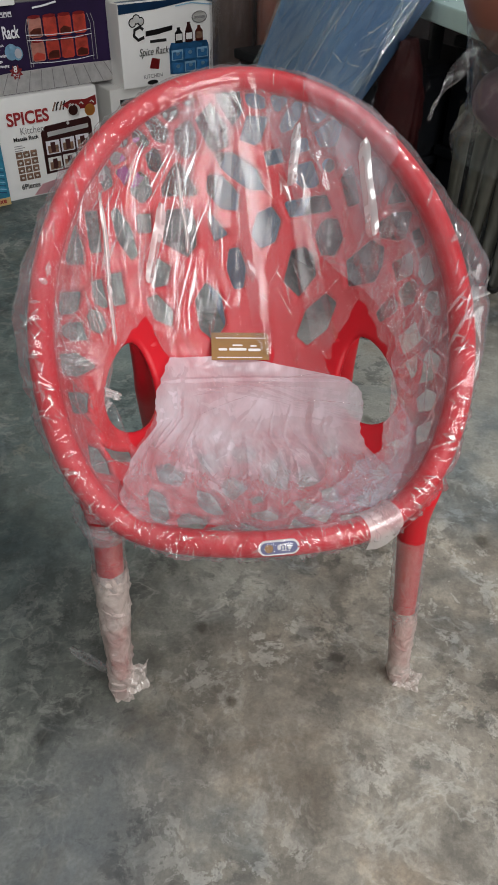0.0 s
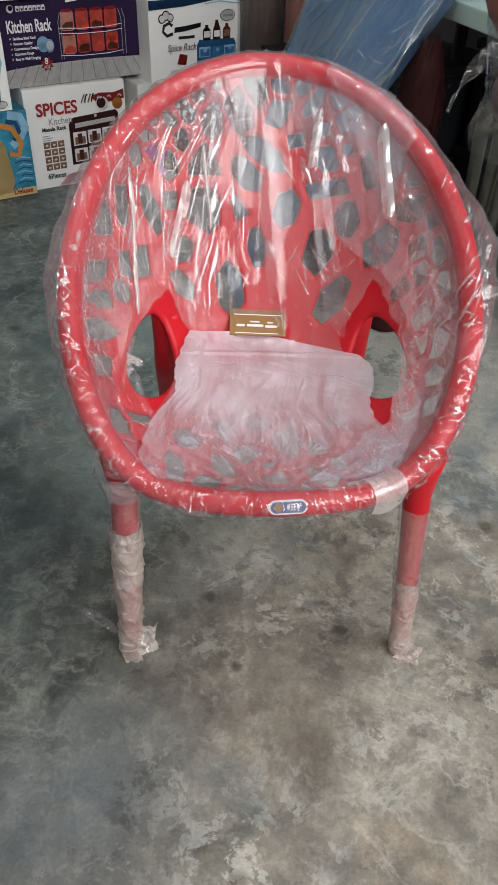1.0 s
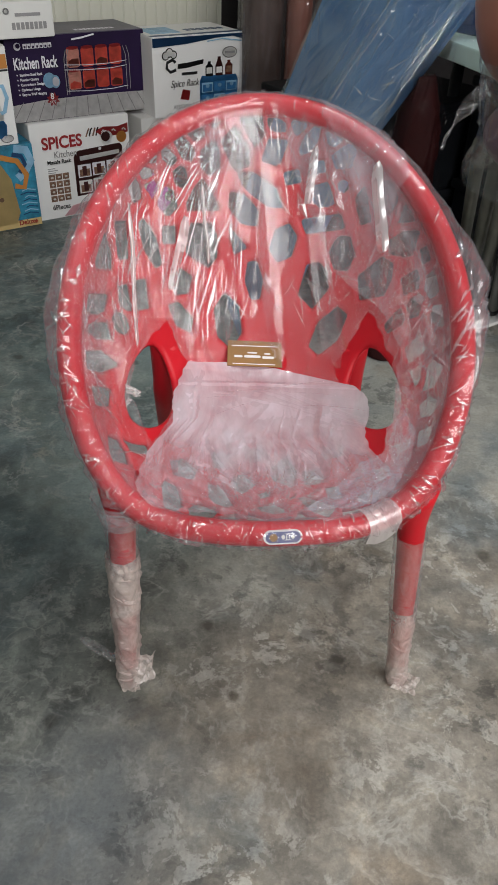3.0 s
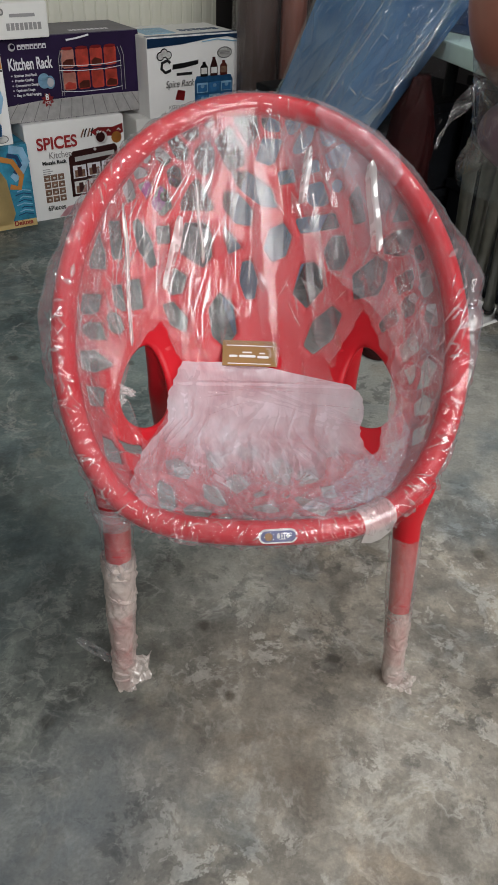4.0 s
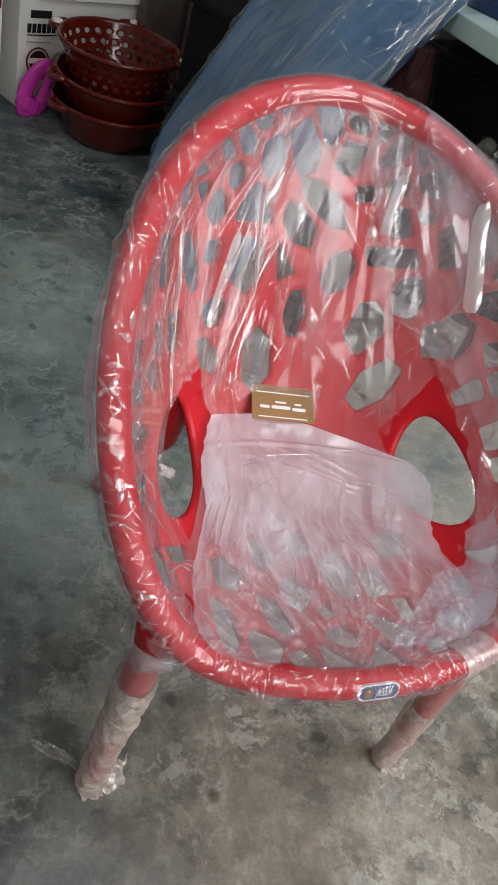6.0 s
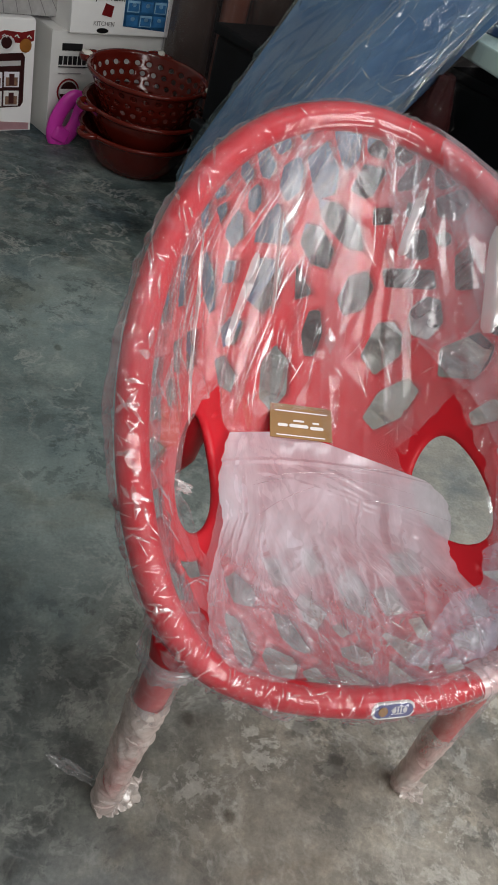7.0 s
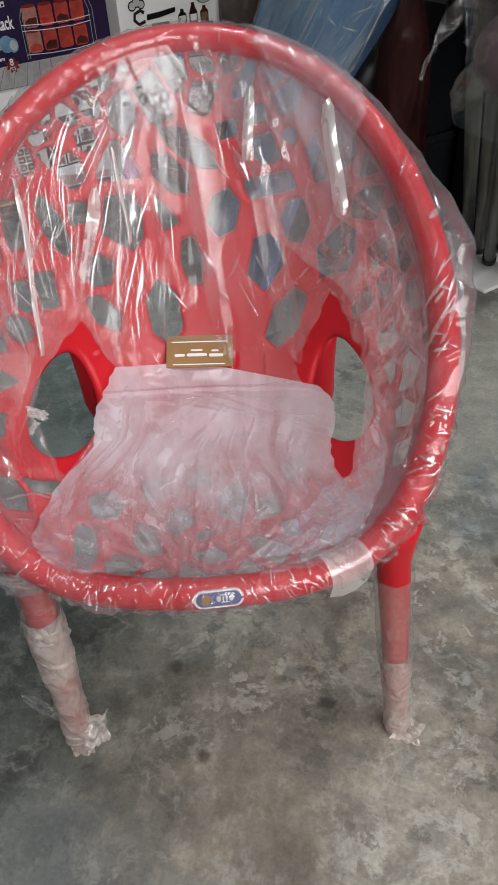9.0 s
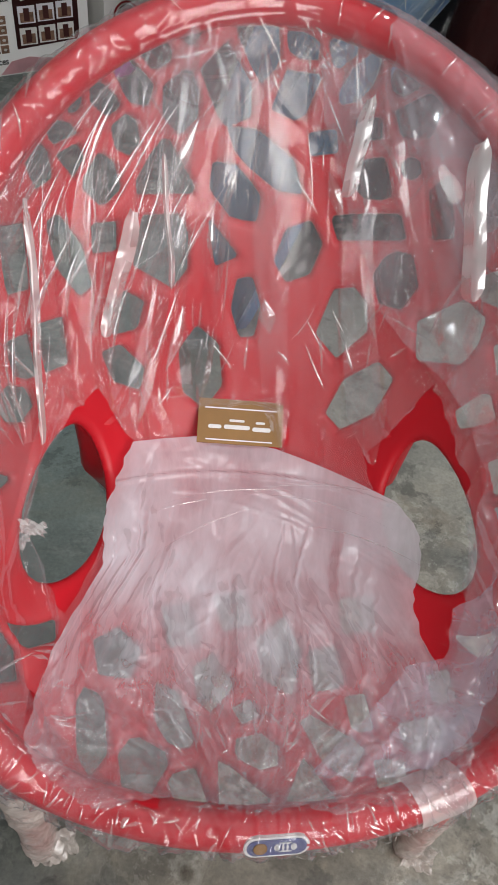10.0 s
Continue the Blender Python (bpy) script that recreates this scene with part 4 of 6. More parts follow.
def rim_wrap():
    """The film's turned edge: it runs from the shell across to the hoop and round its outside, loose and creased."""
    segs, n = 64, 1500
    a, u = np.meshgrid(np.linspace(0, 2 * math.pi, n, endpoint=False), np.linspace(0, 1, segs), indexing="ij")
    rng = random.Random(5)
    run, girth = a * 0.30, u * 0.095
    rise = tents(girth, run, (
        (40, (0, 0.095), (0.0, 1.885), (55, 16), (0.05, 0.14), (0.006, 0.013), (0.003, 0.006)),
        (210, (0, 0.095), (0.0, 1.885), (48, 12), (0.03, 0.09), (0.002, 0.005), (0.0015, 0.0035)),
        (30, (0, 0.095), (0.0, 1.885), (-55, 16), (0.05, 0.14), (0.006, 0.013), (0.003, 0.006)),
        (150, (0, 0.095), (0.0, 1.885), (-48, 12), (0.03, 0.09), (0.002, 0.005), (0.0015, 0.0035)),
        (60, (0, 0.095), (0.0, 1.885), (88, 14), (0.03, 0.09), (0.003, 0.006), (0.0015, 0.004))), rng)
    # drawn tight and smooth over the top of the hoop
    rise *= np.interp(np.degrees(a), [0, 95, 125, 200, 225, 360], [1, 1, 0.35, 0.35, 1, 1])
    deg_ = np.degrees(np.minimum(a[:, 0], 2 * math.pi - a[:, 0]))
    lam = 0.13
    ws = np.sign(math.pi - a[:, 0]) * (1 - lam) * np.clip(np.abs(np.sin(a[:, 0])) / 0.35, 0, 1)
    inner = bowl(deg_ + (90 - deg_) * lam, ws, 0.95, 2.3)
    verts, faces = [], []
    for i in range(n):
        x, y, z = (float(q) for q in rim_at(a[i, 0]))
        x2, y2, z2 = (float(q) for q in rim_at(a[i, 0] + 0.01))
        c = Vector((x, y, z))
        t = Vector((x2 - x, y2 - y, z2 - z)).normalized()
        s_in = Vector(inner[i]) + Vector((0, -0.5, 0.6)) * 0.012
        e_in = s_in - c
        e_in = e_in - t * e_in.dot(t)
        d_in = e_in.normalized()
        up_ = t.cross(d_in)
        view = Vector((0, -0.75, 0.66))
        up_ = up_ if up_.dot(view) > 0 else -up_
        deg_a = math.degrees(a[i, 0])
        bulge = 0.034 * math.exp(-((deg_a - 121) / 11) ** 2) + 0.020 * math.exp(-((deg_a - 243) / 18) ** 2) + 0.006 * math.exp(-((deg_a - 150) / 20) ** 2)
        bulge *= 0.85 + 0.4 * rough_at((a[i, 0] * 9, 0, 0), 1)
        for k in range(segs):
            q = u[i, k]
            if q < 0.36:
                top = c + up_ * (RIM_R + 0.0015) + d_in * 0.006
                g = q / 0.36
                p, nrm = s_in.lerp(top, g), (up_ + view * 0.6).normalized()
                grow = 1.7 * rise[i, k] * min(1.0, q * 12) + 0.001
            else:
                ang = radians(70 + 190 * (q - 0.36) / 0.64)
                nrm = d_in * math.cos(ang) + up_ * math.sin(ang)
                p = c + nrm * (RIM_R + 0.0015)
                grow = (1.6 - min(0.9, bulge * 60)) * rise[i, k] + bulge * max(0.0, -math.cos(ang)) ** 2
            verts.append(p + nrm * grow)
    for i in range(n):
        j = (i + 1) % n
        for k in range(segs - 1):
            faces.append((i * segs + k, i * segs + k + 1, j * segs + k + 1, j * segs + k))
    return verts, faces


v, f = rim_wrap()
rim_film = mesh_object("rim_film", v, f, WRAP, chair, "clear film gathered round the hoop, loose at the arms")
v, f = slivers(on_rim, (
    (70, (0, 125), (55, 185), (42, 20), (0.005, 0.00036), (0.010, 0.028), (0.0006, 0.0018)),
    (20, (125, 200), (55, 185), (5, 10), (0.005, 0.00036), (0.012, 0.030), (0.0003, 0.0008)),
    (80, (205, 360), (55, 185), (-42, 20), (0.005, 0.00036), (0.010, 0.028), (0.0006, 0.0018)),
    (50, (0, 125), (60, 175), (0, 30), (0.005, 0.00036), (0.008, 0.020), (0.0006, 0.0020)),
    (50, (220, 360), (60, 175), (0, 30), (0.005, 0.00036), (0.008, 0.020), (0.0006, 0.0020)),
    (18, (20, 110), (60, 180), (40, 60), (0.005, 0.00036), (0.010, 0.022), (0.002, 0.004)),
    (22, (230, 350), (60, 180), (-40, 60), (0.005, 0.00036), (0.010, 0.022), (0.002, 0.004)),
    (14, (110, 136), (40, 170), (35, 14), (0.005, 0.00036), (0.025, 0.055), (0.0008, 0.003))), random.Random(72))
tagged(mesh_object("crease_glint", v, f, CREASE_GLINT, rim_film, "pinched creases across the hoop with whitish strips for glints"), kind="stuff")


def shoulder_veil():
    """The loose layer's end, drawn from the shell over one shoulder of the hoop and tucked behind it."""
    a, q = np.meshgrid(np.linspace(136, 176, 220), np.linspace(0, 1, 60), indexing="ij")
    run, girth = np.radians(a) * 0.30, q * 0.10
    rise = tents(girth, run, (
        (26, (0, 0.1), (0.70, 0.93), (70, 22), (0.04, 0.10), (0.002, 0.005), (0.0010, 0.0022)),
        (12, (0, 0.05), (0.70, 0.93), (20, 30), (0.02, 0.06), (0.004, 0.008), (0.0015, 0.003))), random.Random(23))
    inner = bowl(a - 4, np.full_like(a, 0.74), 0.93, 2.3) + np.array([0, -0.5, 0.6]) * 0.014
    turned, out = on_rim(a, np.interp(q, [0, 0.4, 1], [58, 58, 205]))
    g = np.clip(q / 0.4, 0, 1)[..., None]
    p = np.where(q[..., None] < 0.4, inner + (turned - inner) * g, turned) + out * (0.001 + rise)[..., None]
    rag = np.array([[1.6 * noise.noise(Vector((b * 4, c * 0.05, 3))) for c, b in zip(ra, rb)] for ra, rb in zip(a, q)])
    return cut_sheet(p, np.minimum(a - 141 - 9 * q + 2 * rag, 170 - a - 6 * (1 - q) + 2 * rag))


v, f = shoulder_veil()
mesh_object("shoulder_film", v, f, VEIL, rim_film, "hazy film drawn smoothly over one shoulder of the hoop")


def seat_sleeve(lows, height, seed, rows=210, cols=260):
    """Milky bag laid over the seat: square top edge at the back, flaring to the front rim. lows: where its lower edge ends."""
    v_, u_ = np.meshgrid(np.linspace(0, 1, rows), np.linspace(0, 1, cols), indexing="ij")
    rng = random.Random(seed)
    rise = tents((u_ - 0.5) * 0.4, v_ * 0.36, (
        (26, (-0.2, 0.2), (0.12, 0.36), (0, 14), (0.12, 0.30), (0.008, 0.022), (0.006, 0.013)),
        (80, (-0.2, 0.2), (0.10, 0.38), (0, 22), (0.05, 0.18), (0.003, 0.008), (0.002, 0.006)),
        (5, (0.0, 0.2), (0.045, 0.058), (86, 3), (0.25, 0.45), (0.002, 0.004), (0.0015, 0.003)),
        (16, (-0.18, 0.18), (0.04, 0.16), (10, 50), (0.05, 0.16), (0.006, 0.020), (0.0015, 0.004)),
        (110, (-0.2, 0.2), (0.14, 0.36), (0, 50), (0.02, 0.06), (0.002, 0.006), (0.0015, 0.004))), rng)
    rise = 0.6 * rise + crumple((u_ - 0.5) * 0.4, v_ * 0.36, ((3, 0.055, 0.0045, (0, 16)), (2, 0.040, 0.003, (30, 25)), (2, 0.036, 0.0028, (-35, 25))), 41) * np.clip((v_ - 0.18) * 5, 0.12, 1)
    verts, faces = [], []
    for i in range(rows):
        t = i / (rows - 1)
        for j in range(cols):
            u = j / (cols - 1)
            top = np.interp(u, [0, 0.27, 0.57, 0.82, 1], [110, 110.5, 108, 104, 101.5])
            low = np.interp(u, [0, 0.2, 0.4, 0.6, 0.8, 1], lows) + 5 * noise.noise(Vector((u * 6, seed, 1)))
            d = top + (low - top) * t
            left = np.interp(d, [20, 50, 66, 74, 83, 88, 98, 110], [-0.9, -0.97, -0.93, -0.82, -0.66, -0.575, -0.54, -0.44])
            right = np.interp(d, [20, 44, 60, 68, 73, 78, 84, 90, 95, 98.5, 101.5], [0.9, 0.97, 0.95, 0.88, 0.78, 0.70, 0.665, 0.66, 0.645, 0.62, 0.56])
            left += 0.012 * noise.noise(Vector((d * 0.11, 3, seed))) + 0.012 * noise.noise(Vector((d * 0.5, 8, seed)))
            right += 0.012 * noise.noise(Vector((d * 0.11, 5, seed))) + 0.012 * noise.noise(Vector((d * 0.5, 9, seed)))
            w = left + (right - left) * u
            p = Vector(bowl(d, w, 0.93, 2.3))
            e = (110 - d) / 62
            sag = 0.006 * math.sin(math.pi * u) * math.exp(-((e - 0.26) / 0.16) ** 2)
            lift = 0.004 + height * min(1, e * 5) + sag + 1.7 * rise[i, j] * min(1, 0.3 + t) + 0.0035 * noise.noise(Vector((u * 4, e * 3, 1)))
            # the welded seam runs straight across below the top edge
            seam = abs(d - (102.0 - 1.5 * u)) * 0.0065
            lift += 0.0025 * max(0.0, 1 - seam / 0.005)
            lift *= min(1.0, 0.6 + d / 60)
            verts.append(p + Vector((0, -0.5, 0.86)) * lift)
    for i in range(rows - 1):
        for j in range(cols - 1):
            a = i * cols + j
            faces.append((a, a + 1, a + cols + 1, a + cols))
    return verts, faces


v, f = seat_sleeve((36, 17, 9, 9, 15, 26), 0.009, 2)
bag = mesh_object("seat_bag", v, f, SLEEVE, chair, "milky folded polythene bag spread over the seat")


def on_bag(w, d):
    pts, out = on_bowl(0.0)(w, d)
    bag = bowl(np.clip(d, 4, 177), np.clip(w, -0.985, 0.985), 0.93, 2.3) + np.array([0, -0.5, 0.86]) * 0.026
    return bag, out


v, f = slivers(on_bag, (
    (10, (-0.45, 0.45), (36, 60), (0, 18), (0.20, 0.0045), (0.04, 0.09), (0.0007, 0.0020)),
    (50, (-0.60, 0.60), (20, 52), (0, 40), (0.20, 0.0045), (0.015, 0.045), (0.0007, 0.0024)),
    (40, (-0.75, 0.75), (12, 40), (0, 60), (0.20, 0.0045), (0.008, 0.030), (0.0007, 0.0024)),
    (6, (-0.5, 0.5), (88, 100), (80, 10), (0.20, 0.0055), (0.04, 0.12), (0.0004, 0.0008))), random.Random(73))
tagged(mesh_object("crease_glint", v, f, CREASE_GLINT, bag, "pinched creases of the bag with whitish strips for glints"), kind="stuff")


def bag_corner():
    """The bag's loose corner, spread from the arm gap's foot to the front of the hoop."""
    d, w = np.meshgrid(np.linspace(24, 98, 170), np.linspace(0.40, 0.96, 130), indexing="ij")
    p = bowl(d, w, 0.93, 2.3)
    n = grid_normals(p)
    n *= np.where(n[..., 2:3] >= 0, 1, -1)
    run, over = d * 0.0045, w * 0.2
    rise = tents(over, run, (
        (14, (0.08, 0.19), (0.11, 0.36), (-10, 14), (0.06, 0.20), (0.006, 0.016), (0.003, 0.007)),
        (30, (0.08, 0.19), (0.11, 0.36), (10, 50), (0.02, 0.07), (0.003, 0.007), (0.0015, 0.004))), random.Random(29))
    p = p + n * (0.016 + rise * np.clip((0.96 - w) * 12, 0, 1))[..., None]
    left = np.interp(d, [24, 36, 50, 62, 70, 78, 88, 96], CORNER_IN)
    right = np.interp(d, [24, 36, 50, 62, 70, 78, 88, 96], CORNER_OUT)
    rag = np.array([[0.016 * noise.noise(Vector((a * 0.2, b * 6, 4))) for a, b in zip(ra, rb)] for ra, rb in zip(d, w)])
    return cut_sheet(p, np.minimum(w - left, right - w) + rag)


CORNER_IN = (0.60, 0.62, 0.68, 0.70, 0.74, 0.82, 0.79, 0.86)
CORNER_OUT = (0.72, 0.90, 0.95, 0.95, 0.95, 0.94, 0.91, 0.86)
v, f = bag_corner()
mesh_object("bag_corner", v, f, LILAC, bag, "loose lilac-white corner of the bag")


def front_flap():
    """Doubled film hanging over the front of the hoop beside a leg."""
    verts, faces, n, m = [], [], 50, 14
    for i in range(n + 1):
        a = radians(39 + 16 * i / n)
        x, y, z = (float(q) for q in rim_at(a))
        for j in range(m + 1):
            t = j / m
            ang = radians(150 - 190 * t)
            r = RIM_R + 0.0035 + 0.0006 * ridge(i * 0.06, t * 2.0, 3)
            out = Vector((x, y - 0.2, 0)).normalized()
            hang = max(0.0, t - 0.75) * 0.06 * (0.7 + 0.5 * math.sin(i / n * 3))
            q = Vector((x, y, z)) + out * (r * math.cos(ang) * (1 if t < 0.8 else 0.9)) + Vector((0, 0, r * math.sin(ang) - hang))
            verts.append(q)
    for i in range(n):
        for j in range(m):
            k = i * (m + 1) + j
            faces.append((k, k + 1, k + m + 2, k + m + 1))
    return verts, faces


v, f = front_flap()
mesh_object("film_flap", v, f, TAPE, chair, "doubled whitish film folded over the front of the hoop")

# the maker's badge on the front of the hoop
bx, by, bz = (float(q) for q in rim_at(math.radians(5)))


def lozenge(w, h, y0, y1, n=8):
    """A flat plate with half-round ends, facing -y."""
    bm = bmesh.new()
    r = h / 2
    ring = [(w / 2 - r + r * math.sin(math.pi * k / n), r * math.cos(math.pi * k / n)) for k in range(n + 1)]
    ring += [(-x, -z) for x, z in ring]
    front, back = [bm.verts.new((x, y0, z)) for x, z in ring], [bm.verts.new((x, y1, z)) for x, z in ring]
    bm.faces.new(front)
    bm.faces.new(back[::-1])
    for k in range(len(ring)):
        j = (k + 1) % len(ring)
        bm.faces.new((front[k], back[k], back[j], front[j]))
    return bm


badge = part("badge", lozenge(0.050, 0.0185, -0.002, 0.002), PLANK, chair, "small rounded white and blue badge")
badge.matrix_local = pose(0.017, by - 0.0124, bz + 0.0064, -28, 0, 4)
part("badge_print", lozenge(0.045, 0.0145, -0.0028, -0.002), BADGE_BLUE, badge)
for k in range(4):
    part("badge_print", lozenge(0.0046 if k in (0, 3) else 0.0018, 0.0062 if k in (0, 3) else 0.0085, -0.0036, -0.0027), PLANK, badge).location = (0.0 + (0, 0.0045, 0.0078, 0.0125)[k], 0, 0.0004)
part("badge_print", lozenge(0.0105, 0.0104, -0.0036, -0.0027), GOLD, badge).location = (-0.0125, 0, 0)

# ---------------------------------------------------------------- business card on the bag's edge
card = thing("business_card", CHAIR @ Matrix.Translation(Vector((-0.007, 0.3125, 0.4855))) @ pose(0, 0, 0, -60, 2, 0), "brown and gold business card with white script", "card")
part("card_stock", block(-0.045, 0.045, -0.0006, 0.0006, -0.021, 0.027, 0.0002), GOLD, card)


def stroke(name, pts, width, y, mat, parent):
    """A flat curved pen stroke on an upright printed face."""
    bm = bmesh.new()
    rows = []
    for i, (x, z) in enumerate(pts):
        x0, z0 = pts[max(0, i - 1)]
        x1, z1 = pts[min(len(pts) - 1, i + 1)]
        d = Vector((x1 - x0, 0, z1 - z0)).normalized()
        s = Vector((-d.z, 0, d.x)) * (width * 0.5)
        c = Vector((x, y, z))
        rows.append((bm.verts.new(c + s), bm.verts.new(c - s)))
    for (a, b), (c, d) in zip(rows, rows[1:]):
        bm.faces.new((a, b, d, c))
    return part(name, bm, mat, parent)


for x0, x1, z0, z1, mt in ((-0.038, 0.038, 0.0165, 0.0178, PALEINK), (-0.036, 0.034, -0.0175, -0.0163, PALEINK)):
    part("script_bar", block(x0, x1, -0.0011, -0.0005, z0, z1), mt, card)
for x0, x1, z0, z1 in ((-0.034, -0.020, -0.005, -0.001), (-0.0175, 0.010, -0.005, -0.0005), (0.0125, 0.032, -0.006, -0.0015), (-0.012, 0.004, 0.003, 0.0055), (0.016, 0.026, 0.002, 0.0045)):
    part("script_bar", lozenge(x1 - x0, z1 - z0, -0.0012, -0.0005), PLANK, card).location = ((x0 + x1) / 2, 0, (z0 + z1) / 2)

# ---------------------------------------------------------------- printed cartons


def carton(name, m, w, d, h, body, label, top=None, side=None):
    """A folded card box: body, with its lid flaps, front print laid on later."""
    box = thing(name, m, label, "box", kind="")
    bm = block(0, w, 0, d, 0, h, 0.003, 2)
    for v in bm.verts:
        v.co += Vector((rough_at(v.co, 5, 1), rough_at(v.co, 5, 2), rough_at(v.co, 5, 3))) * 0.003
    part("carton_body", bm, body, box)
    if top:
        part("lid_flap", block(0.002, w - 0.002, 0.001, d * 0.98, h + 0.0005, h + 0.0035, 0.001), top, box)
    if side:
        part("side_panel", block(w + 0.0003, w + 0.0018, 0.004, d - 0.004, 0.004, h - 0.004), side, box)
    return box


def pr(box, name, x0, x1, z0, z1, mat, layer=1, label=""):
    """A printed patch on the box's front."""
    y = -0.0014 - 0.0011 * layer
    return part(name, block(x0, x1, y, -0.0004, z0, z1), mat, box, label)


def poly(box, name, pts, mat, layer=1, label="", y0=None):
    y = -0.0014 - 0.0011 * layer if y0 is None else y0
    bm = bmesh.new()
    bm.faces.new([bm.verts.new((x, y, z)) for x, z in pts])
    bmesh.ops.solidify(bm, geom=bm.faces[:], thickness=0.0005)
    return part(name, bm, mat, box, label)


def disc(box, name, x, z, r, mat, layer=1, squash=1.0, n=20):
    return poly(box, name, [(x + r * math.cos(2 * math.pi * k / n), z + r * squash * math.sin(2 * math.pi * k / n)) for k in range(n)], mat, layer)


def words(box, name, text, x, z, size, mat, width=1.0, layer=2, bold=0.0, shear=0.0, turn=0.0, y=None, label=""):
    cu = bpy.data.curves.new(name, "FONT")
    cu.body, cu.size, cu.extrude, cu.offset, cu.shear = text, size, 0.0004, bold, shear
    tmp = bpy.data.objects.new(name, cu)
    scene.collection.objects.link(tmp)
    me = bpy.data.meshes.new_from_object(tmp.evaluated_get(bpy.context.evaluated_depsgraph_get()))
    bpy.data.objects.remove(tmp)
    me.materials.clear()
    me.materials.append(mat)
    ob = new(name, me)
    ob.parent = box
    ob.matrix_local = pose(x, -0.0018 - 0.0011 * layer if y is None else y, z, 90, 0, 0) @ pose(0, 0, 0, 0, 0, turn) @ Matrix.Diagonal((width, 1, 1, 1))
    return tagged(ob, label)


# spice rack box: white, maroon rack picture, red heading
H = 0.365
b = carton("carton", room(-0.024, 0, 0), 0.41, 0.2, H, WHITE, "white spice rack box with a maroon rack print", WHITE)
words(b, "heading", "SPICES", 0.042, 0.272, 0.062, REDINK, 0.92, bold=0.0016)
words(b, "subheading", "Kitchen", 0.085, 0.236, 0.036, GREYINK, 0.85)
words(b, "subheading", "Masala Rack", 0.055, 0.215, 0.020, BLACK, 1.0, bold=0.0005)
poly(b, "rack_picture", [(0.165, 0.075), (0.365, 0.085), (0.375, 0.10), (0.375, 0.25), (0.365, 0.262), (0.185, 0.252), (0.165, 0.23)], MAROON, 1)
poly(b, "white_slot", [(0.19, 0.212), (0.36, 0.222), (0.36, 0.238), (0.19, 0.230)], WHITE, 2)
disc(b, "white_dot", 0.278, 0.250, 0.006, WHITE, 2)
for r in range(2):
    for k in range(3):
        x, z = 0.178 + k * 0.062, 0.085 + r * 0.062 + k * 0.002
        pr(b, "jar_picture", x, x + 0.055, z, z + 0.05, PALEINK if r else OFFWHITE, 2)
        pr(b, "jar_filling", x + 0.006, x + 0.049, z + 0.004, z + 0.032, SPICE, 3)
        pr(b, "jar_label", x + 0.018, x + 0.036, z + 0.008, z + 0.044, MAROON, 4)
for r in range(4):
    for k in range(3):
        pr(b, "spice_picture", 0.055 + k * 0.029, 0.08 + k * 0.029, 0.068 + r * 0.028, 0.091 + r * 0.028, SPICE, 1)
        disc(b, "spoon_picture", 0.0675 + k * 0.029, 0.079 + r * 0.028, 0.006, OFFWHITE, 2, 0.7, 10)
words(b, "count", "6Pieces", 0.055, 0.036, 0.028, BLACK, 0.9, bold=0.0004)
for k in range(5):
    pr(b, "small_print", 0.055, 0.085 + 0.01 * (k % 2), 0.196 - k * 0.008, 0.198 - k * 0.008, GREYINK, 1)
poly(b, "pink_band", [(0.10, 0.005), (0.40, 0.005), (0.40, 0.028), (0.30, 0.034), (0.2, 0.05), (0.14, 0.042)], PINKINK, 1)
poly(b, "chilli_picture", [(0.265, 0.318), (0.30, 0.33), (0.36, 0.325), (0.405, 0.335), (0.405, 0.30), (0.36, 0.292), (0.29, 0.296)], REDINK, 1)
disc(b, "bowl_picture", 0.31, 0.29, 0.026, WHITE, 2)
disc(b, "bowl_filling", 0.306, 0.293, 0.019, MAROON, 3)
disc(b, "bowl_picture", 0.375, 0.285, 0.022, ORANGE, 2)
for k in range(4):
    stroke("leaf_print", [(0.225 + k * 0.014, 0.30), (0.232 + k * 0.014, 0.315 + 0.008 * (k % 2)), (0.24 + k * 0.013, 0.33)], 0.006, -0.0026, BLACK if k % 2 else SPICE, b)
for k in range(6):
    stroke("leaf_print", [(0.268 + k * 0.022, 0.312), (0.276 + k * 0.022, 0.318), (0.284 + k * 0.022, 0.309)], 0.004, -0.005, OFFWHITE if k % 2 else REDINK, b)

# kitchen rack box: dark purple, pale plank floor, red jars in a wire rack
H, W = 0.285, 0.545
b = carton("carton", room(-0.058, 0.03, 0.369), W, 0.27, H, PURPLE, "dark purple kitchen rack box with red jars printed on it", GREYTOP, PURPLE)
poly(b, "plank_picture", [(0.0, 0.002), (0.543, 0.002), (0.543, 0.07), (0.36, 0.075), (0.12, 0.072), (0.0, 0.062)], PLANK, 1)
for k in range(12):
    x = 0.04 + k * 0.042
    stroke("plank_joint", [(x - 0.05 * (1 - k / 6), 0.004), (x, 0.07)], 0.0026, -0.0037, GREYINK, b)
words(b, "heading", "Kitchen Rack", 0.022, 0.182, 0.055, PALEINK, 0.56, bold=0.0012)
for k, wd in enumerate((0.085, 0.07, 0.09, 0.075, 0.1)):
    words(b, "small_print", ("Stainless Steel Rack", "Premier Quality", "Convenience Design", "Optimum Usage", "Easy to Wall Hanging")[k], 0.040, 0.159 - k * 0.0165, 0.0125, PALEINK, 0.86, bold=0.0003)
    disc(b, "bullet", 0.031, 0.163 - k * 0.0165, 0.003, PALEINK, 1, 1.0, 8)
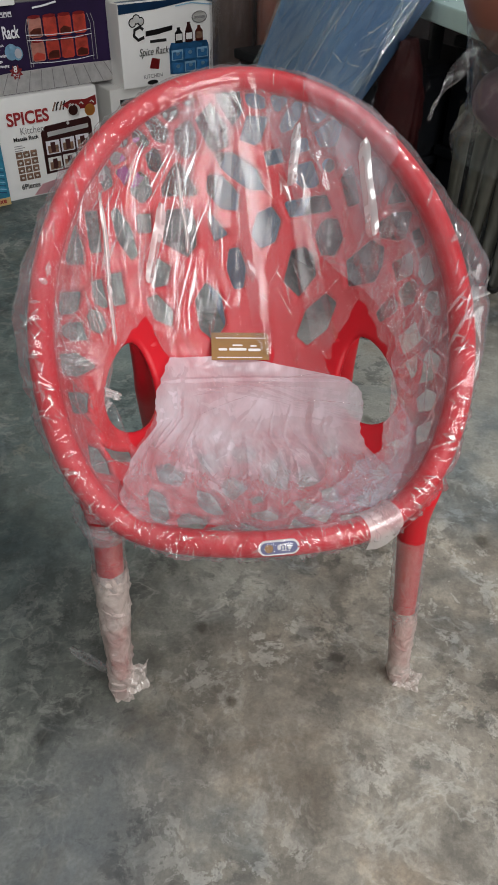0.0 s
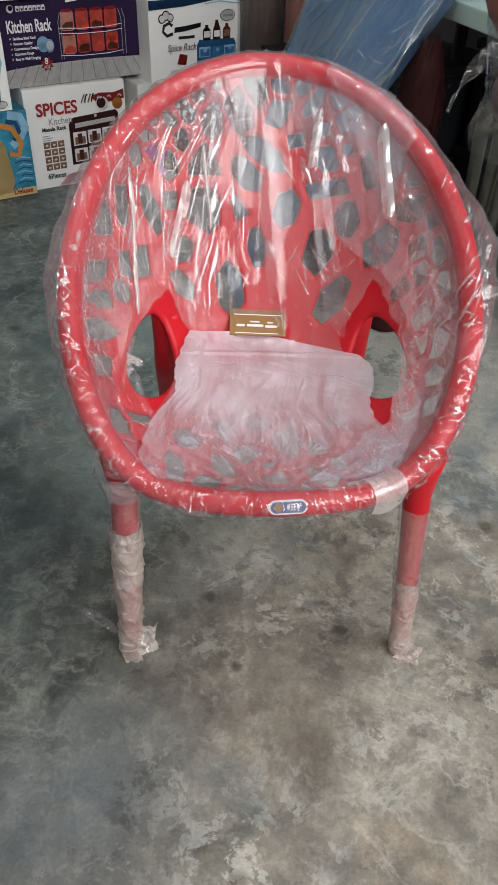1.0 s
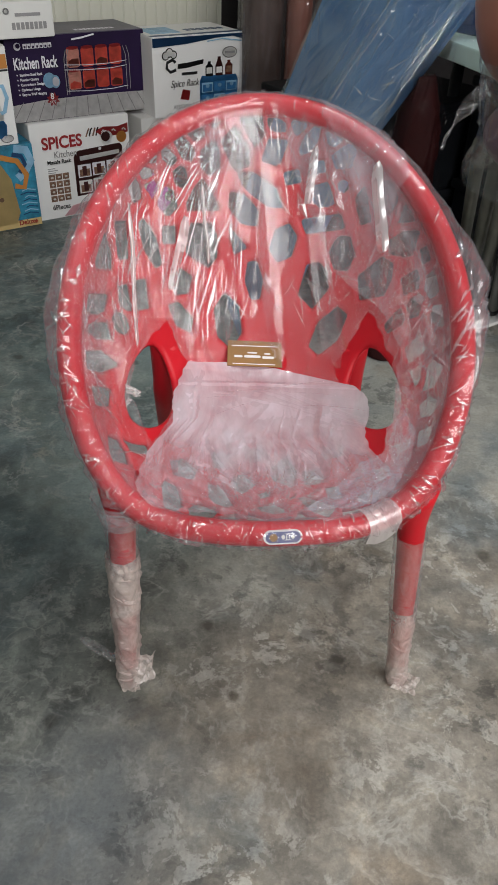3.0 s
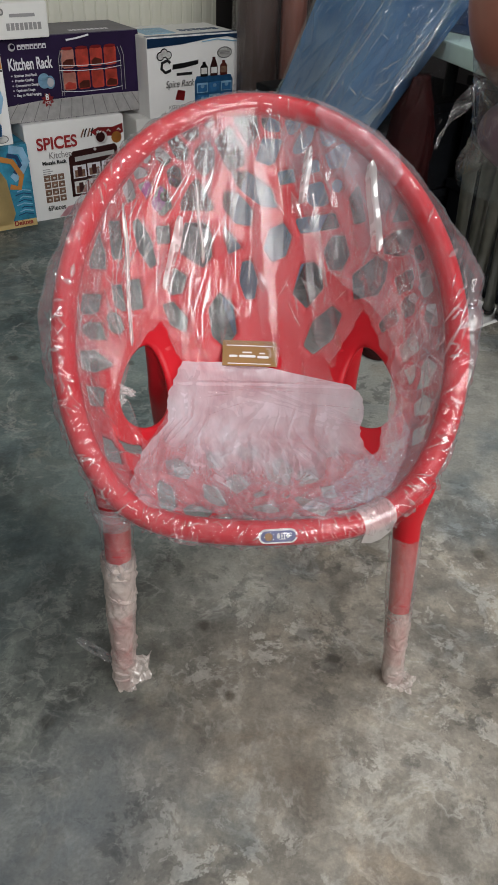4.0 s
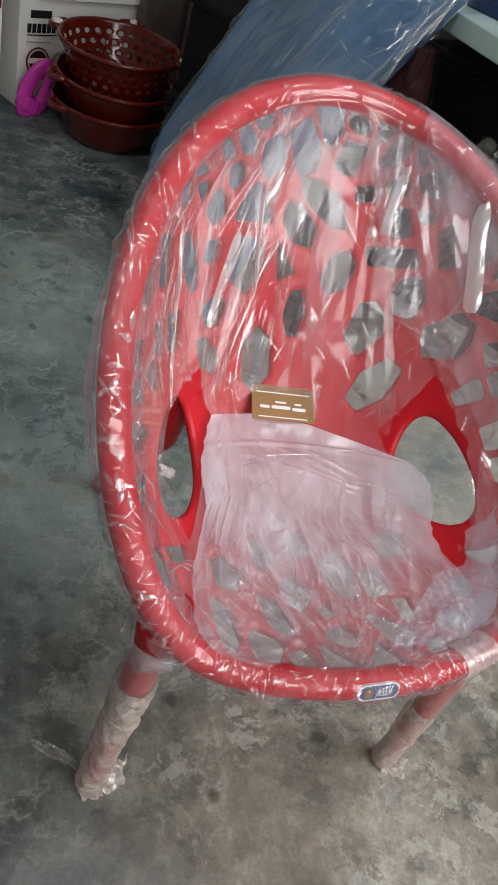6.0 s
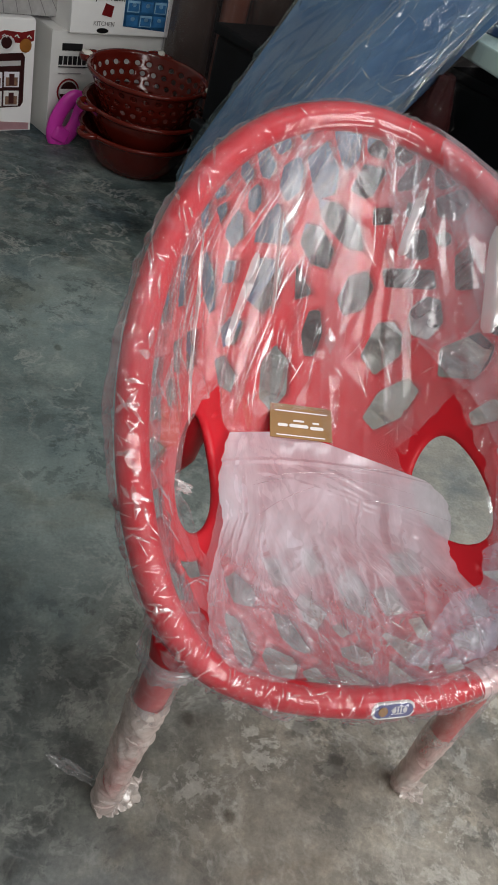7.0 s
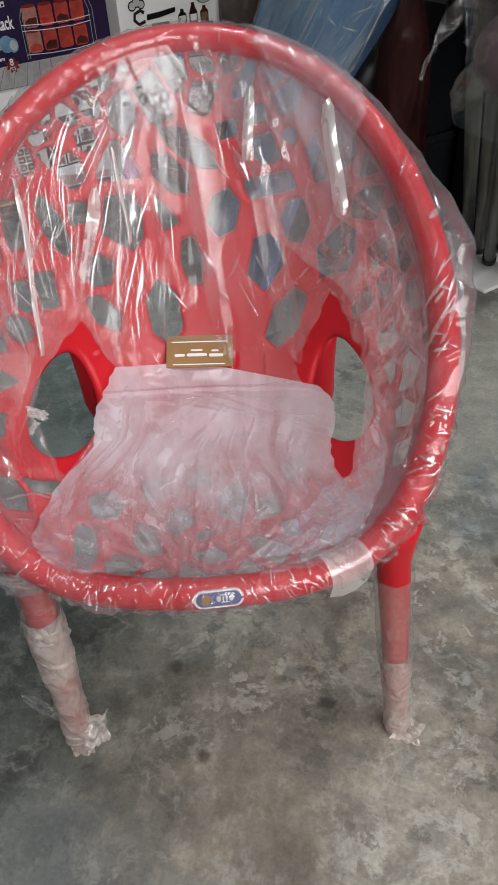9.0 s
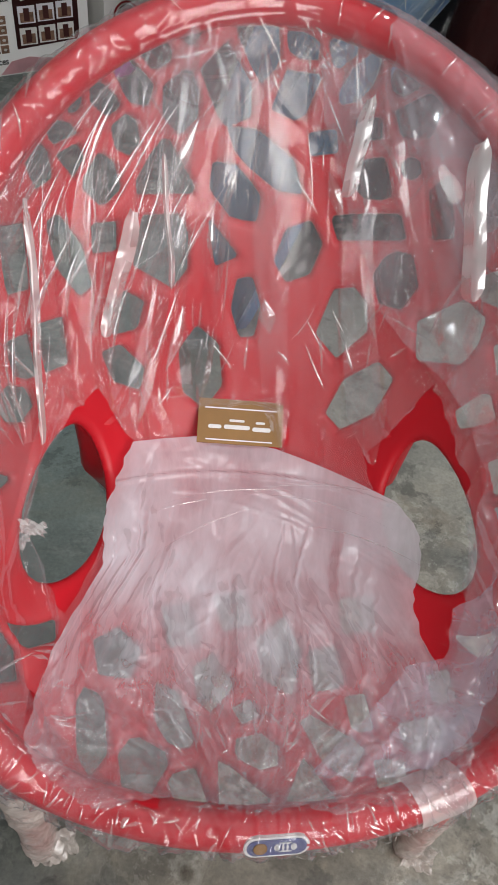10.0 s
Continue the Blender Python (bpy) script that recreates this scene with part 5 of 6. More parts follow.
# the maker's mark as plain shapes
disc(b, "maker_mark", 0.045, 0.256, 0.013, PALEINK, 1)
disc(b, "maker_mark", 0.047, 0.258, 0.008, PURPLE, 2)
for k in range(7):
    pr(b, "maker_mark", 0.066 + k * 0.0155, 0.079 + k * 0.0155, 0.247, 0.263, PALEINK, 1)
    pr(b, "maker_mark", 0.069 + k * 0.0155, 0.076 + k * 0.0155, 0.249, 0.256, PURPLE, 2)
star = [(0.155 + (0.026 if k % 2 else 0.017) * math.cos(k * math.pi / 8), 0.072 + (0.026 if k % 2 else 0.017) * math.sin(k * math.pi / 8)) for k in range(16)]
poly(b, "count_star", star, REDINK, 2)
words(b, "count", "8", 0.146, 0.073, 0.030, WHITE, 0.9, 3, bold=0.0005)
words(b, "count", "PCS", 0.142, 0.058, 0.014, WHITE, 0.9, 3)
disc(b, "tub_picture", 0.150, 0.138, 0.024, SKYINK, 1, 1.1)
disc(b, "tub_picture", 0.172, 0.132, 0.018, SKYINK, 2, 1.25)
disc(b, "tub_picture", 0.173, 0.132, 0.013, PALEINK, 3, 1.25)
for r in range(2):
    for k in range(4):
        x, z = 0.225 + k * 0.057, 0.098 + r * 0.076
        mt = JARPINK if k == 0 else JARRED
        poly(b, "jar_picture", [(x, z + 0.005), (x + 0.008, z), (x + 0.042, z), (x + 0.05, z + 0.005), (x + 0.05, z + 0.058), (x + 0.044, z + 0.068), (x + 0.006, z + 0.068), (x, z + 0.058)], mt, 2)
        disc(b, "jar_lid", x + 0.025, z + 0.066, 0.024, REDINK, 3, 0.25, 14)
        poly(b, "jar_filling", [(x + 0.004, z + 0.004), (x + 0.046, z + 0.004), (x + 0.046, z + 0.022 + 0.008 * ((k + r) % 3)), (x + 0.02, z + 0.03), (x + 0.004, z + 0.02)], JARDARK if (k + r) % 2 else JARRED, 3)
for z in (0.092, 0.165, 0.182):
    stroke("wire_picture", [(0.212, z + 0.004), (0.30, z - 0.002), (0.40, z - 0.002), (0.465, z + 0.004)], 0.0022, -0.0062, PALEINK, b)
for x in (0.213, 0.222, 0.462, 0.476):
    stroke("wire_picture", [(x, 0.082), (x, 0.205), (x + (0.01 if x < 0.3 else -0.01), 0.236)], 0.0022, -0.0062, GREYINK, b)
stroke("torn_edge", [(0.25, 0.268), (0.29, 0.272), (0.34, 0.281)], 0.006, -0.0034, PALEINK, b)
for k in range(9):
    part("lid_print", block(0.29 + k * 0.018, 0.303 + k * 0.018, 0.05, 0.075, H + 0.0036, H + 0.0045), PALEINK, b)

# spice jar rack box: white with a navy swoosh and a blue rack
H, W = 0.285, 0.41
b = carton("carton", room(0.475, -0.065, 0.352), W, 0.27, H, WHITE, "white spice rack box with a blue rack and bottles print", WHITE, WHITE)
poly(b, "swoosh_picture", [(0.001, 0.284), (0.409, 0.284), (0.409, 0.262), (0.36, 0.275), (0.28, 0.272), (0.15, 0.258), (0.001, 0.252)], NAVY, 1)
stroke("swoosh_line", [(0.24, 0.262), (0.31, 0.268), (0.409, 0.255)], 0.004, -0.004, SKYINK, b)
poly(b, "lid_picture", [(0.03, 0), (0.17, 0), (0.17, 0.001), (0.03, 0.001)], WHITE, 1)
for k in range(3):
    part("lid_print", block(0.03 + k * 0.045, 0.07 + k * 0.045, 0.06, 0.2, H + 0.0036, H + 0.0046), SKYINK, b)
part("lid_print", block(0.002, 0.408, 0.002, 0.028, H + 0.0036, H + 0.0045), NAVY, b)
for k in range(6):
    part("lid_print", block(0.2 + k * 0.03, 0.222 + k * 0.03, 0.09, 0.13, H + 0.0036, H + 0.0046), NAVY, b)
# the brand's mark as a chef's cap and flowing strokes
for x, z, r in ((0.055, 0.222, 0.016), (0.072, 0.232, 0.017), (0.09, 0.224, 0.015)):
    disc(b, "cap_picture", x, z, r, BLACK, 1)
    disc(b, "cap_picture", x, z, r - 0.004, WHITE, 2)
stroke("brand_stroke", [(0.098, 0.196), (0.085, 0.206), (0.062, 0.198), (0.058, 0.178), (0.075, 0.163), (0.10, 0.17)], 0.011, -0.0027, BLACK, b)
poly(b, "brand_bar", [(0.106, 0.172), (0.15, 0.174), (0.222, 0.184), (0.224, 0.200), (0.16, 0.193), (0.108, 0.190)], BLACK)
pr(b, "brand_bar", 0.125, 0.195, 0.148, 0.158, BLACK)
words(b, "subheading", "Spice Rack", 0.072, 0.108, 0.036, BLACK, 0.82, shear=0.3)
poly(b, "stand_picture", [(0.115, 0.062), (0.155, 0.055), (0.162, 0.09), (0.128, 0.098)], REDINK)
words(b, "subheading", "KITCHEN", 0.085, 0.028, 0.020, GREYINK, 1.0)
disc(b, "plant_picture", 0.125, 0.012, 0.024, BLACK, 1, 0.35)
disc(b, "mark_picture", 0.345, 0.218, 0.035, GREYINK, 1, 0.6)
disc(b, "mark_picture", 0.345, 0.218, 0.031, OFFWHITE, 2, 0.56)
pr(b, "mark_picture", 0.322, 0.368, 0.214, 0.222, GREYINK, 3)
poly(b, "rack_picture", [(0.205, 0.03), (0.385, 0.02), (0.385, 0.118), (0.375, 0.136), (0.215, 0.14), (0.205, 0.12)], BLUEINK)
for r in range(2):
    for k in range(3):
        x, z = 0.215 + k * 0.057, 0.032 + r * 0.045
        pr(b, "drawer_picture", x, x + 0.05, z, z + 0.036, SKYINK if (k + r) % 2 else BLUEINK, 2)
        pr(b, "drawer_shade", x + 0.004, x + 0.046, z + 0.003, z + 0.029, BLUEINK, 3)
        disc(b, "drawer_knob", x + 0.025, z + 0.024, 0.009, SKYINK, 4, 0.8, 12)
for k, mt in enumerate((BLACK, MAROON, JARDARK)):
    x = 0.232 + k * 0.046
    top = 0.205 if k == 1 else 0.19
    poly(b, "bottle_picture", [(x, 0.136), (x + 0.034, 0.136), (x + 0.034, 0.172), (x + 0.024, top - 0.008), (x + 0.024, top), (x + 0.01, top), (x + 0.01, top - 0.008), (x, 0.172)], mt, 2)
    pr(b, "bottle_label", x + 0.004, x + 0.03, 0.146, 0.168, (OFFWHITE, WHITE, SPICE)[k], 3)

# the plain box below it
b = carton("carton", room(0.42, -0.05, 0), 0.47, 0.27, 0.35, OFFWHITE, "off-white box with small black printing, below the stacked boxes", OFFWHITE, OFFWHITE)
pr(b, "brand_bar", 0.04, 0.118, 0.291, 0.314, BLACK)
for k in range(6):
    pr(b, "brand_bar", 0.03 + k * 0.0185, 0.044 + k * 0.0185, 0.245, 0.273, BLACK)
pr(b, "brand_bar", 0.03, 0.145, 0.236, 0.239, BLACK)
pr(b, "small_print", 0.03, 0.12, 0.214, 0.217, GREYINK)
disc(b, "stamp_picture", 0.075, 0.155, 0.045, REDINK, 1)
disc(b, "stamp_picture", 0.075, 0.155, 0.039, OFFWHITE, 2)
disc(b, "stamp_picture", 0.075, 0.155, 0.034, MAROON, 3)
pr(b, "stamp_picture", 0.04, 0.115, 0.148, 0.165, OFFWHITE, 4)
for k in range(3):
    pr(b, "small_print", 0.04, 0.115, 0.12 - 0.012 * k, 0.125 - 0.012 * k, MAROON, 4)

# pale spice case box lying on top
b = carton("carton", room(-0.36, -0.02, 0.657), 0.475, 0.22, 0.112, OFFWHITE, "off-white spice case box lying upside down on the stack", OFFWHITE, OFFWHITE)
for k in range(8):
    pr(b, "brand_bar", 0.325 + k * 0.016, 0.337 + k * 0.016, 0.028, 0.05, GREYINK)
pr(b, "small_print", 0.34, 0.43, 0.068, 0.078, GREYINK)
for k in range(3):
    disc(b, "recycle_mark", 0.25 + k * 0.03, 0.085, 0.011, GREYINK, 1, 1, 10)
    disc(b, "recycle_mark", 0.25 + k * 0.03, 0.085, 0.006, OFFWHITE, 2, 1, 10)

# blender box: white and blue, orange top band
b = carton("carton", room(-0.40, -0.03, 0.315), 0.325, 0.22, 0.325, WHITE, "white appliance box with blue jug print and orange band", OFFWHITE)
pr(b, "orange_band", 0.002, 0.323, 0.255, 0.30, ORANGE)
pr(b, "dark_line", 0.002, 0.323, 0.246, 0.252, BLACK)
poly(b, "jug_picture", [(0.15, 0.05), (0.28, 0.05), (0.285, 0.1), (0.265, 0.2), (0.17, 0.2)], OFFWHITE, 1)
poly(b, "jug_base", [(0.14, 0.025), (0.285, 0.025), (0.29, 0.07), (0.28, 0.085), (0.15, 0.08)], BLUEINK, 2)
stroke("jug_handle", [(0.262, 0.20), (0.295, 0.20), (0.305, 0.16), (0.29, 0.115), (0.275, 0.11)], 0.014, -0.0048, SKYINK, b)
poly(b, "flower_picture", [(0.2, 0.09), (0.25, 0.095), (0.25, 0.14), (0.21, 0.15)], JARRED, 2)
disc(b, "mark_picture", 0.285, 0.022, 0.024, GREYINK, 1, 0.6)
disc(b, "mark_picture", 0.285, 0.022, 0.020, WHITE, 2, 0.56)

# jug box: sea-blue print with a cream jug
b = carton("carton", room(-0.40, -0.03, 0), 0.372, 0.22, 0.312, TEAL, "sea-blue jug box with a cream jug print", TEAL)
pr(b, "sand_band", 0.002, 0.37, 0.002, 0.03, YELLOW)
stroke("wave_print", [(0.30, 0.30), (0.345, 0.29), (0.36, 0.25), (0.33, 0.21), (0.30, 0.19)], 0.03, -0.0026, SKYINK, b)
stroke("wave_print", [(0.29, 0.28), (0.325, 0.27), (0.335, 0.24), (0.31, 0.21)], 0.016, -0.0032, NAVY, b)
poly(b, "jug_picture", [(0.07, 0.02), (0.27, 0.02), (0.29, 0.06), (0.275, 0.19), (0.235, 0.262), (0.10, 0.262), (0.07, 0.19)], YELLOW, 2)
poly(b, "jug_lid", [(0.10, 0.258), (0.24, 0.258), (0.25, 0.272), (0.17, 0.287), (0.10, 0.272)], ORANGE, 3)
stroke("jug_handle", [(0.245, 0.275), (0.305, 0.255), (0.335, 0.20), (0.32, 0.155), (0.285, 0.165)], 0.02, -0.0058, ORANGE, b)
for k in range(7):
    disc(b, "flower_picture", 0.16 + 0.022 * (k % 4), 0.12 + 0.018 * (k % 3), 0.009, (SPICE, ORANGE, GREYINK)[k % 3], 4, 1, 8)
words(b, "heading", "Deluxe", 0.278, 0.012, 0.027, REDINK, 0.95, 3, bold=0.0006)
for k in range(8):
    stroke("water_print", [(0.30 + 0.008 * (k % 3), 0.05 + k * 0.013), (0.33, 0.056 + k * 0.013), (0.362, 0.048 + k * 0.013)], 0.004, -0.0027, SKYINK if k % 2 else NAVY, b)

# ---------------------------------------------------------------- stacked baskets


def basket(m, capped=False):
    """A round colander basket with a pierced wall and four eared grips."""
    bk = thing("basket", m, "oxblood-red pierced plastic basket in a stack on the floor", "basket", "stacked baskets")
    R0, R1, Hh, segs, rows = (0.140 if capped else 0.105), 0.192, 0.135, 96, 26
    u, t = np.meshgrid(np.linspace(0, 2 * math.pi, segs * 2 + 1), np.linspace(0, 1, rows * 2 + 1), indexing="ij")
    r = R0 + (R1 - R0) * t ** (0.8 if capped else 0.6)
    p = np.stack([r * np.cos(u), r * np.sin(u), Hh * t], -1)
    cu, cv = u * 28 / (2 * math.pi), t * 4.6
    hole = np.sqrt(((cu + 0.5 * (np.floor(cv) % 2)) % 1 - 0.5) ** 2 * 1.3 + ((cv % 1) - 0.5) ** 2) - 0.27
    hole = np.where((t > 0.86) | (t < (0.1 if capped else 2.0)), 0.2, hole)
    n = np.stack([np.cos(u), np.sin(u), 0 * u], -1)
    v, f = cut_sheet(p, hole, np.clip(hole * 0.02, 0, 0.0015), n)
    mesh_object("basket_wall", v, f, BASKET, bk)
    v, f = lathe([(0.001, 0.002), (R0, 0.002), (R0 + 0.002, 0.006), (R0, 0.012), (0.001, 0.006)], 48)
    mesh_object("basket_base", v, f, BASKET, bk)
    v, f = lathe([(R1 - 0.004, Hh - 0.014), (R1 + 0.008, Hh - 0.012), (R1 + 0.013, Hh - 0.002), (R1 + 0.008, Hh + 0.004), (R1 - 0.002, Hh + 0.002), (R1 - 0.004, Hh - 0.014)], 64)
    mesh_object("basket_rim", v, f, BASKET, bk)
    for a in (-16, 80, 165):
        ca, sa = math.cos(radians(a)), math.sin(radians(a))
        pts = []
        for k in range(13):
            q = math.pi * (k / 12 - 0.5)
            o, s = R1 + 0.004 + 0.034 * math.cos(q), 0.036 * math.sin(q)
            pts.append((o * ca - s * sa, o * sa + s * ca, Hh - 0.002 - 0.004 * math.cos(q)))
        v, f = sweep(pts, 0.0105, 8)
        g = mesh_object("grip", v, f, BASKET, bk)
        if not capped:
            continue
        v, f = lathe([(0.001, 0.009), (0.010, 0.009), (0.014, 0.006), (0.0145, -0.004)], 16, 1.25, 0.85)
        o = mesh_object("grip_cap", v, f, IVORY, g, "ivory cap")
        o.matrix_local = pose((R1 + 0.022) * ca, (R1 + 0.022) * sa, Hh + 0.002, 0, 0, a)
    return bk


basket(pose(-0.225, 2.985, 0.0, 0, 0, 52))
basket(pose(-0.222, 2.975, 0.085, 1.5, 0, 44))
basket(pose(-0.215, 2.985, 0.19, 2, -1, 0), True)

# pink scoop leaning against the baskets
scoop = thing("plastic_scoop", pose(-0.505, 3.045, 0.004, 0, 24, 25), "bright magenta plastic scoop leaning beside the baskets", "scoop")
pts = []
for k in range(25):
    a = 2 * math.pi * k / 24
    pts.append((0.035 * math.cos(a), 0.0, 0.09 + 0.085 * math.sin(a)))
v, f = sweep(pts[:-1], 0.012, 10, closed=True, squash=(1.0, 2.2))
mesh_object("scoop_grip", v, f, MAGENTA, scoop)
bm = block(-0.03, 0.03, -0.02, 0.03, 0.008, 0.06, 0.012, 3)
part("scoop_bowl", bm, MAGENTA, scoop, smooth=True)

# ---------------------------------------------------------------- wrapped upright rolls by the wall


def roll(x, y, r, h, mat, label, seed):
    rl = thing("vinyl_roll", pose(x, y, 0), label, "roll", "rolls against the wall")
    prof = [(0.001, 0), (r, 0)] + [(r * (1 + 0.03 * math.sin(z * 9 + seed)), z * h) for z in np.linspace(0.02, 0.98, 14)] + [(r, h), (0.001, h)]
    v, f = lathe(prof, 28)
    mesh_object("roll_core", v, f, mat, rl)
    segs, n = 72, 110
    verts = []
    around, high = np.meshgrid(np.linspace(0, 2 * math.pi, segs, endpoint=False) * r, np.linspace(0, h, n))
    folds = tents(around, high, (
        (24, (0, 6.28 * r), (0.4, h), (4, 8), (0.2, 0.6), (0.006, 0.016), (0.004, 0.010)),
        (70, (0, 6.28 * r), (0.4, h), (0, 40), (0.03, 0.14), (0.003, 0.010), (0.002, 0.006))), random.Random(int(seed) + 60))
    for i in range(n):
        for k in range(segs):
            u = 2 * math.pi * k / segs
            q = r * 1.06 + folds[i, k] + 0.008 * (0.6 + rough_at((math.cos(u) * 3, math.sin(u) * 3, i * 0.024), 1.6, seed))
            verts.append((q * math.cos(u), q * math.sin(u), h * i / (n - 1) + 0.002))
    faces = [(i * segs + k, i * segs + (k + 1) % segs, (i + 1) * segs + (k + 1) % segs, (i + 1) * segs + k) for i in range(n - 1) for k in range(segs)]
    mesh_object("roll_film", verts, faces, STACKFILM, rl, "clear film round the roll")
    return rl


roll(-0.085, 3.38, 0.085, 1.2, BROWN, "dark brown vinyl roll in clear film standing on end", 1.0)
roll(0.06, 3.36, 0.05, 1.25, COPPER, "slim copper-brown vinyl roll in clear film standing on end", 2.0)
roll(0.18, 3.45, 0.09, 1.2, BROWN, "dark brown vinyl roll in clear film standing on end", 3.0)

# ---------------------------------------------------------------- blue wrapped stack leaning on the table
LEAN = Vector((0.385, -0.0375, 1.0))
L0, R0 = Vector((-0.212, 2.378, 0.0)), Vector((0.032, 1.878, 0.0))
stack = thing("wrapped_stack", Matrix.Translation(L0), "stack of blue plastic sheets in clear film, leaning against the table", "wrapped stack")
across, up = (R0 - L0), LEAN * 1.12
back = across.normalized().cross(up.normalized())
back = -back if back.x < 0 else back


def leaning(u, t, d):
    """u across, t up, d through the stack, which twists as it leans on the table's edge."""
    z = 0.93 * max(t, 0.33 * max(0.0, 1 - u / 0.5) ** 2)
    left = Vector((-0.198 + 0.35 * z, 2.501 - 0.366 * z, z))
    right = Vector((float(np.interp(z, [0, 0.3, 0.6, 1.0], [-0.02, 0.085, 0.207, 0.49])), float(np.interp(z, [0, 0.3, 0.6, 1.0], [1.80, 1.83, 1.868, 1.99])), z))
    return left.lerp(right, u) + back * d - L0


rows, cols = 24, 18
verts, faces = [], []
for s in (0, 1):
    for i in range(rows + 1):
        for j in range(cols + 1):
            u, t = j / cols, i / rows
            p = leaning(u, t, 0.0 if s == 0 else 0.03)
            p += back * (0.010 * rough_at((u * 2.2, t * 1.2, s), 1.6, 5) - 0.012 * (1 - s) * math.exp(-((u - 0.42) / 0.05) ** 2) * 0.3)
            p.z = max(p.z, 0.002)
            verts.append(p)
K = (rows + 1) * (cols + 1)
for s in (0, 1):
    for i in range(rows):
        for j in range(cols):
            a = s * K + i * (cols + 1) + j
            faces.append((a, a + 1, a + cols + 2, a + cols + 1))
edge = [j for j in range(cols + 1)] + [i * (cols + 1) + cols for i in range(1, rows + 1)] + [rows * (cols + 1) + j for j in range(cols - 1, -1, -1)] + [i * (cols + 1) for i in range(rows - 1, 0, -1)]
for a, b2 in zip(edge, edge[1:] + edge[:1]):
    faces.append((a, b2, b2 + K, a + K))
mesh_object("sheet_stack", verts, faces, BLUE, stack)
verts, faces = [], []
rows, cols = 260, 170
gt, gu = np.meshgrid(np.linspace(0, 1.03, rows + 1), np.linspace(-0.012, 1.038, cols + 1), indexing="ij")
slab_rise = tents(gu * 0.55, gt * 1.15, (
    (20, (0, 0.55), (0.2, 1.2), (8, 7), (0.3, 0.7), (0.010, 0.024), (0.008, 0.018)),
    (110, (0, 0.55), (0.2, 1.2), (12, 22), (0.05, 0.25), (0.005, 0.012), (0.004, 0.010)),
    (150, (0.28, 0.58), (0.3, 1.2), (-40, 45), (0.03, 0.12), (0.004, 0.011), (0.004, 0.010))), random.Random(3))
for i in range(rows + 1):
    for j in range(cols + 1):
        u, t = -0.012 + 1.05 * j / cols, 1.03 * i / rows
        line = math.exp(-((u - 0.57) / 0.022) ** 2)
        p = leaning(u, t, -0.006 - slab_rise[i, j] - 0.016 * line)
        p.z = max(p.z, 0.002)
        verts.append(p)
for i in range(rows):
    for j in range(cols):
        a = i * (cols + 1) + j
        faces.append((a, a + 1, a + cols + 2, a + cols + 1))
mesh_object("stack_film", verts, faces, SLABFILM, stack, "clear wrinkled film over the stack")
verts, faces = [], []
for i in range(41):
    for j in range(13):
        t, d = i / 40, j / 12
        p = leaning(1.0 + 0.03 + 0.05 * math.sin(d * 2.2) * (0.5 + 0.5 * rough_at((t * 7, d * 4, 0), 1, 8)), t, 0.10 * d - 0.01)
        p += back * 0.012 * rough_at((t * 2, d * 9, 3), 1.5, 4)
        p.z = max(p.z, 0.002)
        verts.append(p)
faces = [(i * 13 + j, i * 13 + j + 1, (i + 1) * 13 + j + 1, (i + 1) * 13 + j) for i in range(40) for j in range(12)]
mesh_object("film_end", verts, faces, DARKFILM, stack, "bunched end of the clear film")



def on_slab(u, t):
    pts = np.array([leaning(float(a), float(np.clip(b, 0.0, 1.0)), -0.012) for a, b in zip(u, t)])
    pts[:, 2] = np.maximum(pts[:, 2], 0.003)
    return pts, np.tile(-np.array(back), (len(pts), 1))


v, f = slivers(on_slab, (
    (24, (0.0, 1.0), (0.45, 0.98), (8, 6), (0.55, 1.1), (0.08, 0.25), (0.0006, 0.0016)),
    (60, (0.45, 1.04), (0.5, 0.98), (-35, 40), (0.55, 1.1), (0.02, 0.08), (0.0008, 0.003)),
    (14, (0.54, 0.60), (0.4, 0.98), (4, 3), (0.55, 1.1), (0.12, 0.35), (0.001, 0.003)),
    (60, (0.98, 1.09), (0.35, 0.9), (6, 14), (0.55, 1.1), (0.04, 0.16), (0.0006, 0.002))), random.Random(74))
tagged(mesh_object("crease_glint", v, f, CREASE_GLINT, stack, "pinched creases of the film with whitish strips for glints"), kind="stuff")

# ---------------------------------------------------------------- table with a blue crate
edge_pt = Vector((0.455, 1.93, 0))
tx = (edge_pt - CORNER).dot(E1)
table = thing("table", pose(0.5755, 1.4645, 0, 0, 0, 18), "mint-green laminate shop table with its underside in deep shadow", "table")
part("tabletop", block(0, 0.95, 0.28, 1.2, 0.788, 0.83, 0.004, 2), MINT, table)
# legs near-black: the shade below the top is in their colour
for x in (0.35, 0.88):
    for y in (0.36, 1.1):
        v, f = sweep([(x, y, 0), (x, y, 0.788)], 0.02, 10)
        mesh_object("table_leg", v, f, SHADE_BLACK, table)
# unseen board, added so the space under the table stays dark
part("shade_panel", block(0.925, 0.945, 0.3, 1.2, 0.002, 0.787, 0.002), SHADE_BLACK, table, "added dark board that keeps the far side in shade")
crate = thing("crate", room(tx + 0.085, -1.75, 0.8305), "deep blue slatted plastic crate standing on the table", "crate")
part("crate_base", block(0, 0.4, 0, 0.36, 0, 0.022, 0.004), CRATE, crate)
part("crate_rail", block(0, 0.4, 0, 0.36, 0.22, 0.25, 0.004), CRATE, crate)
for k in range(6):
    part("crate_slat", block(0.0, 0.012, 0.02 + k * 0.06, 0.045 + k * 0.06, 0.022, 0.22), CRATE, crate)
for k in range(7):
    part("crate_slat", block(0.01 + k * 0.06, 0.035 + k * 0.06, 0.0, 0.012, 0.022, 0.22), CRATE, crate)

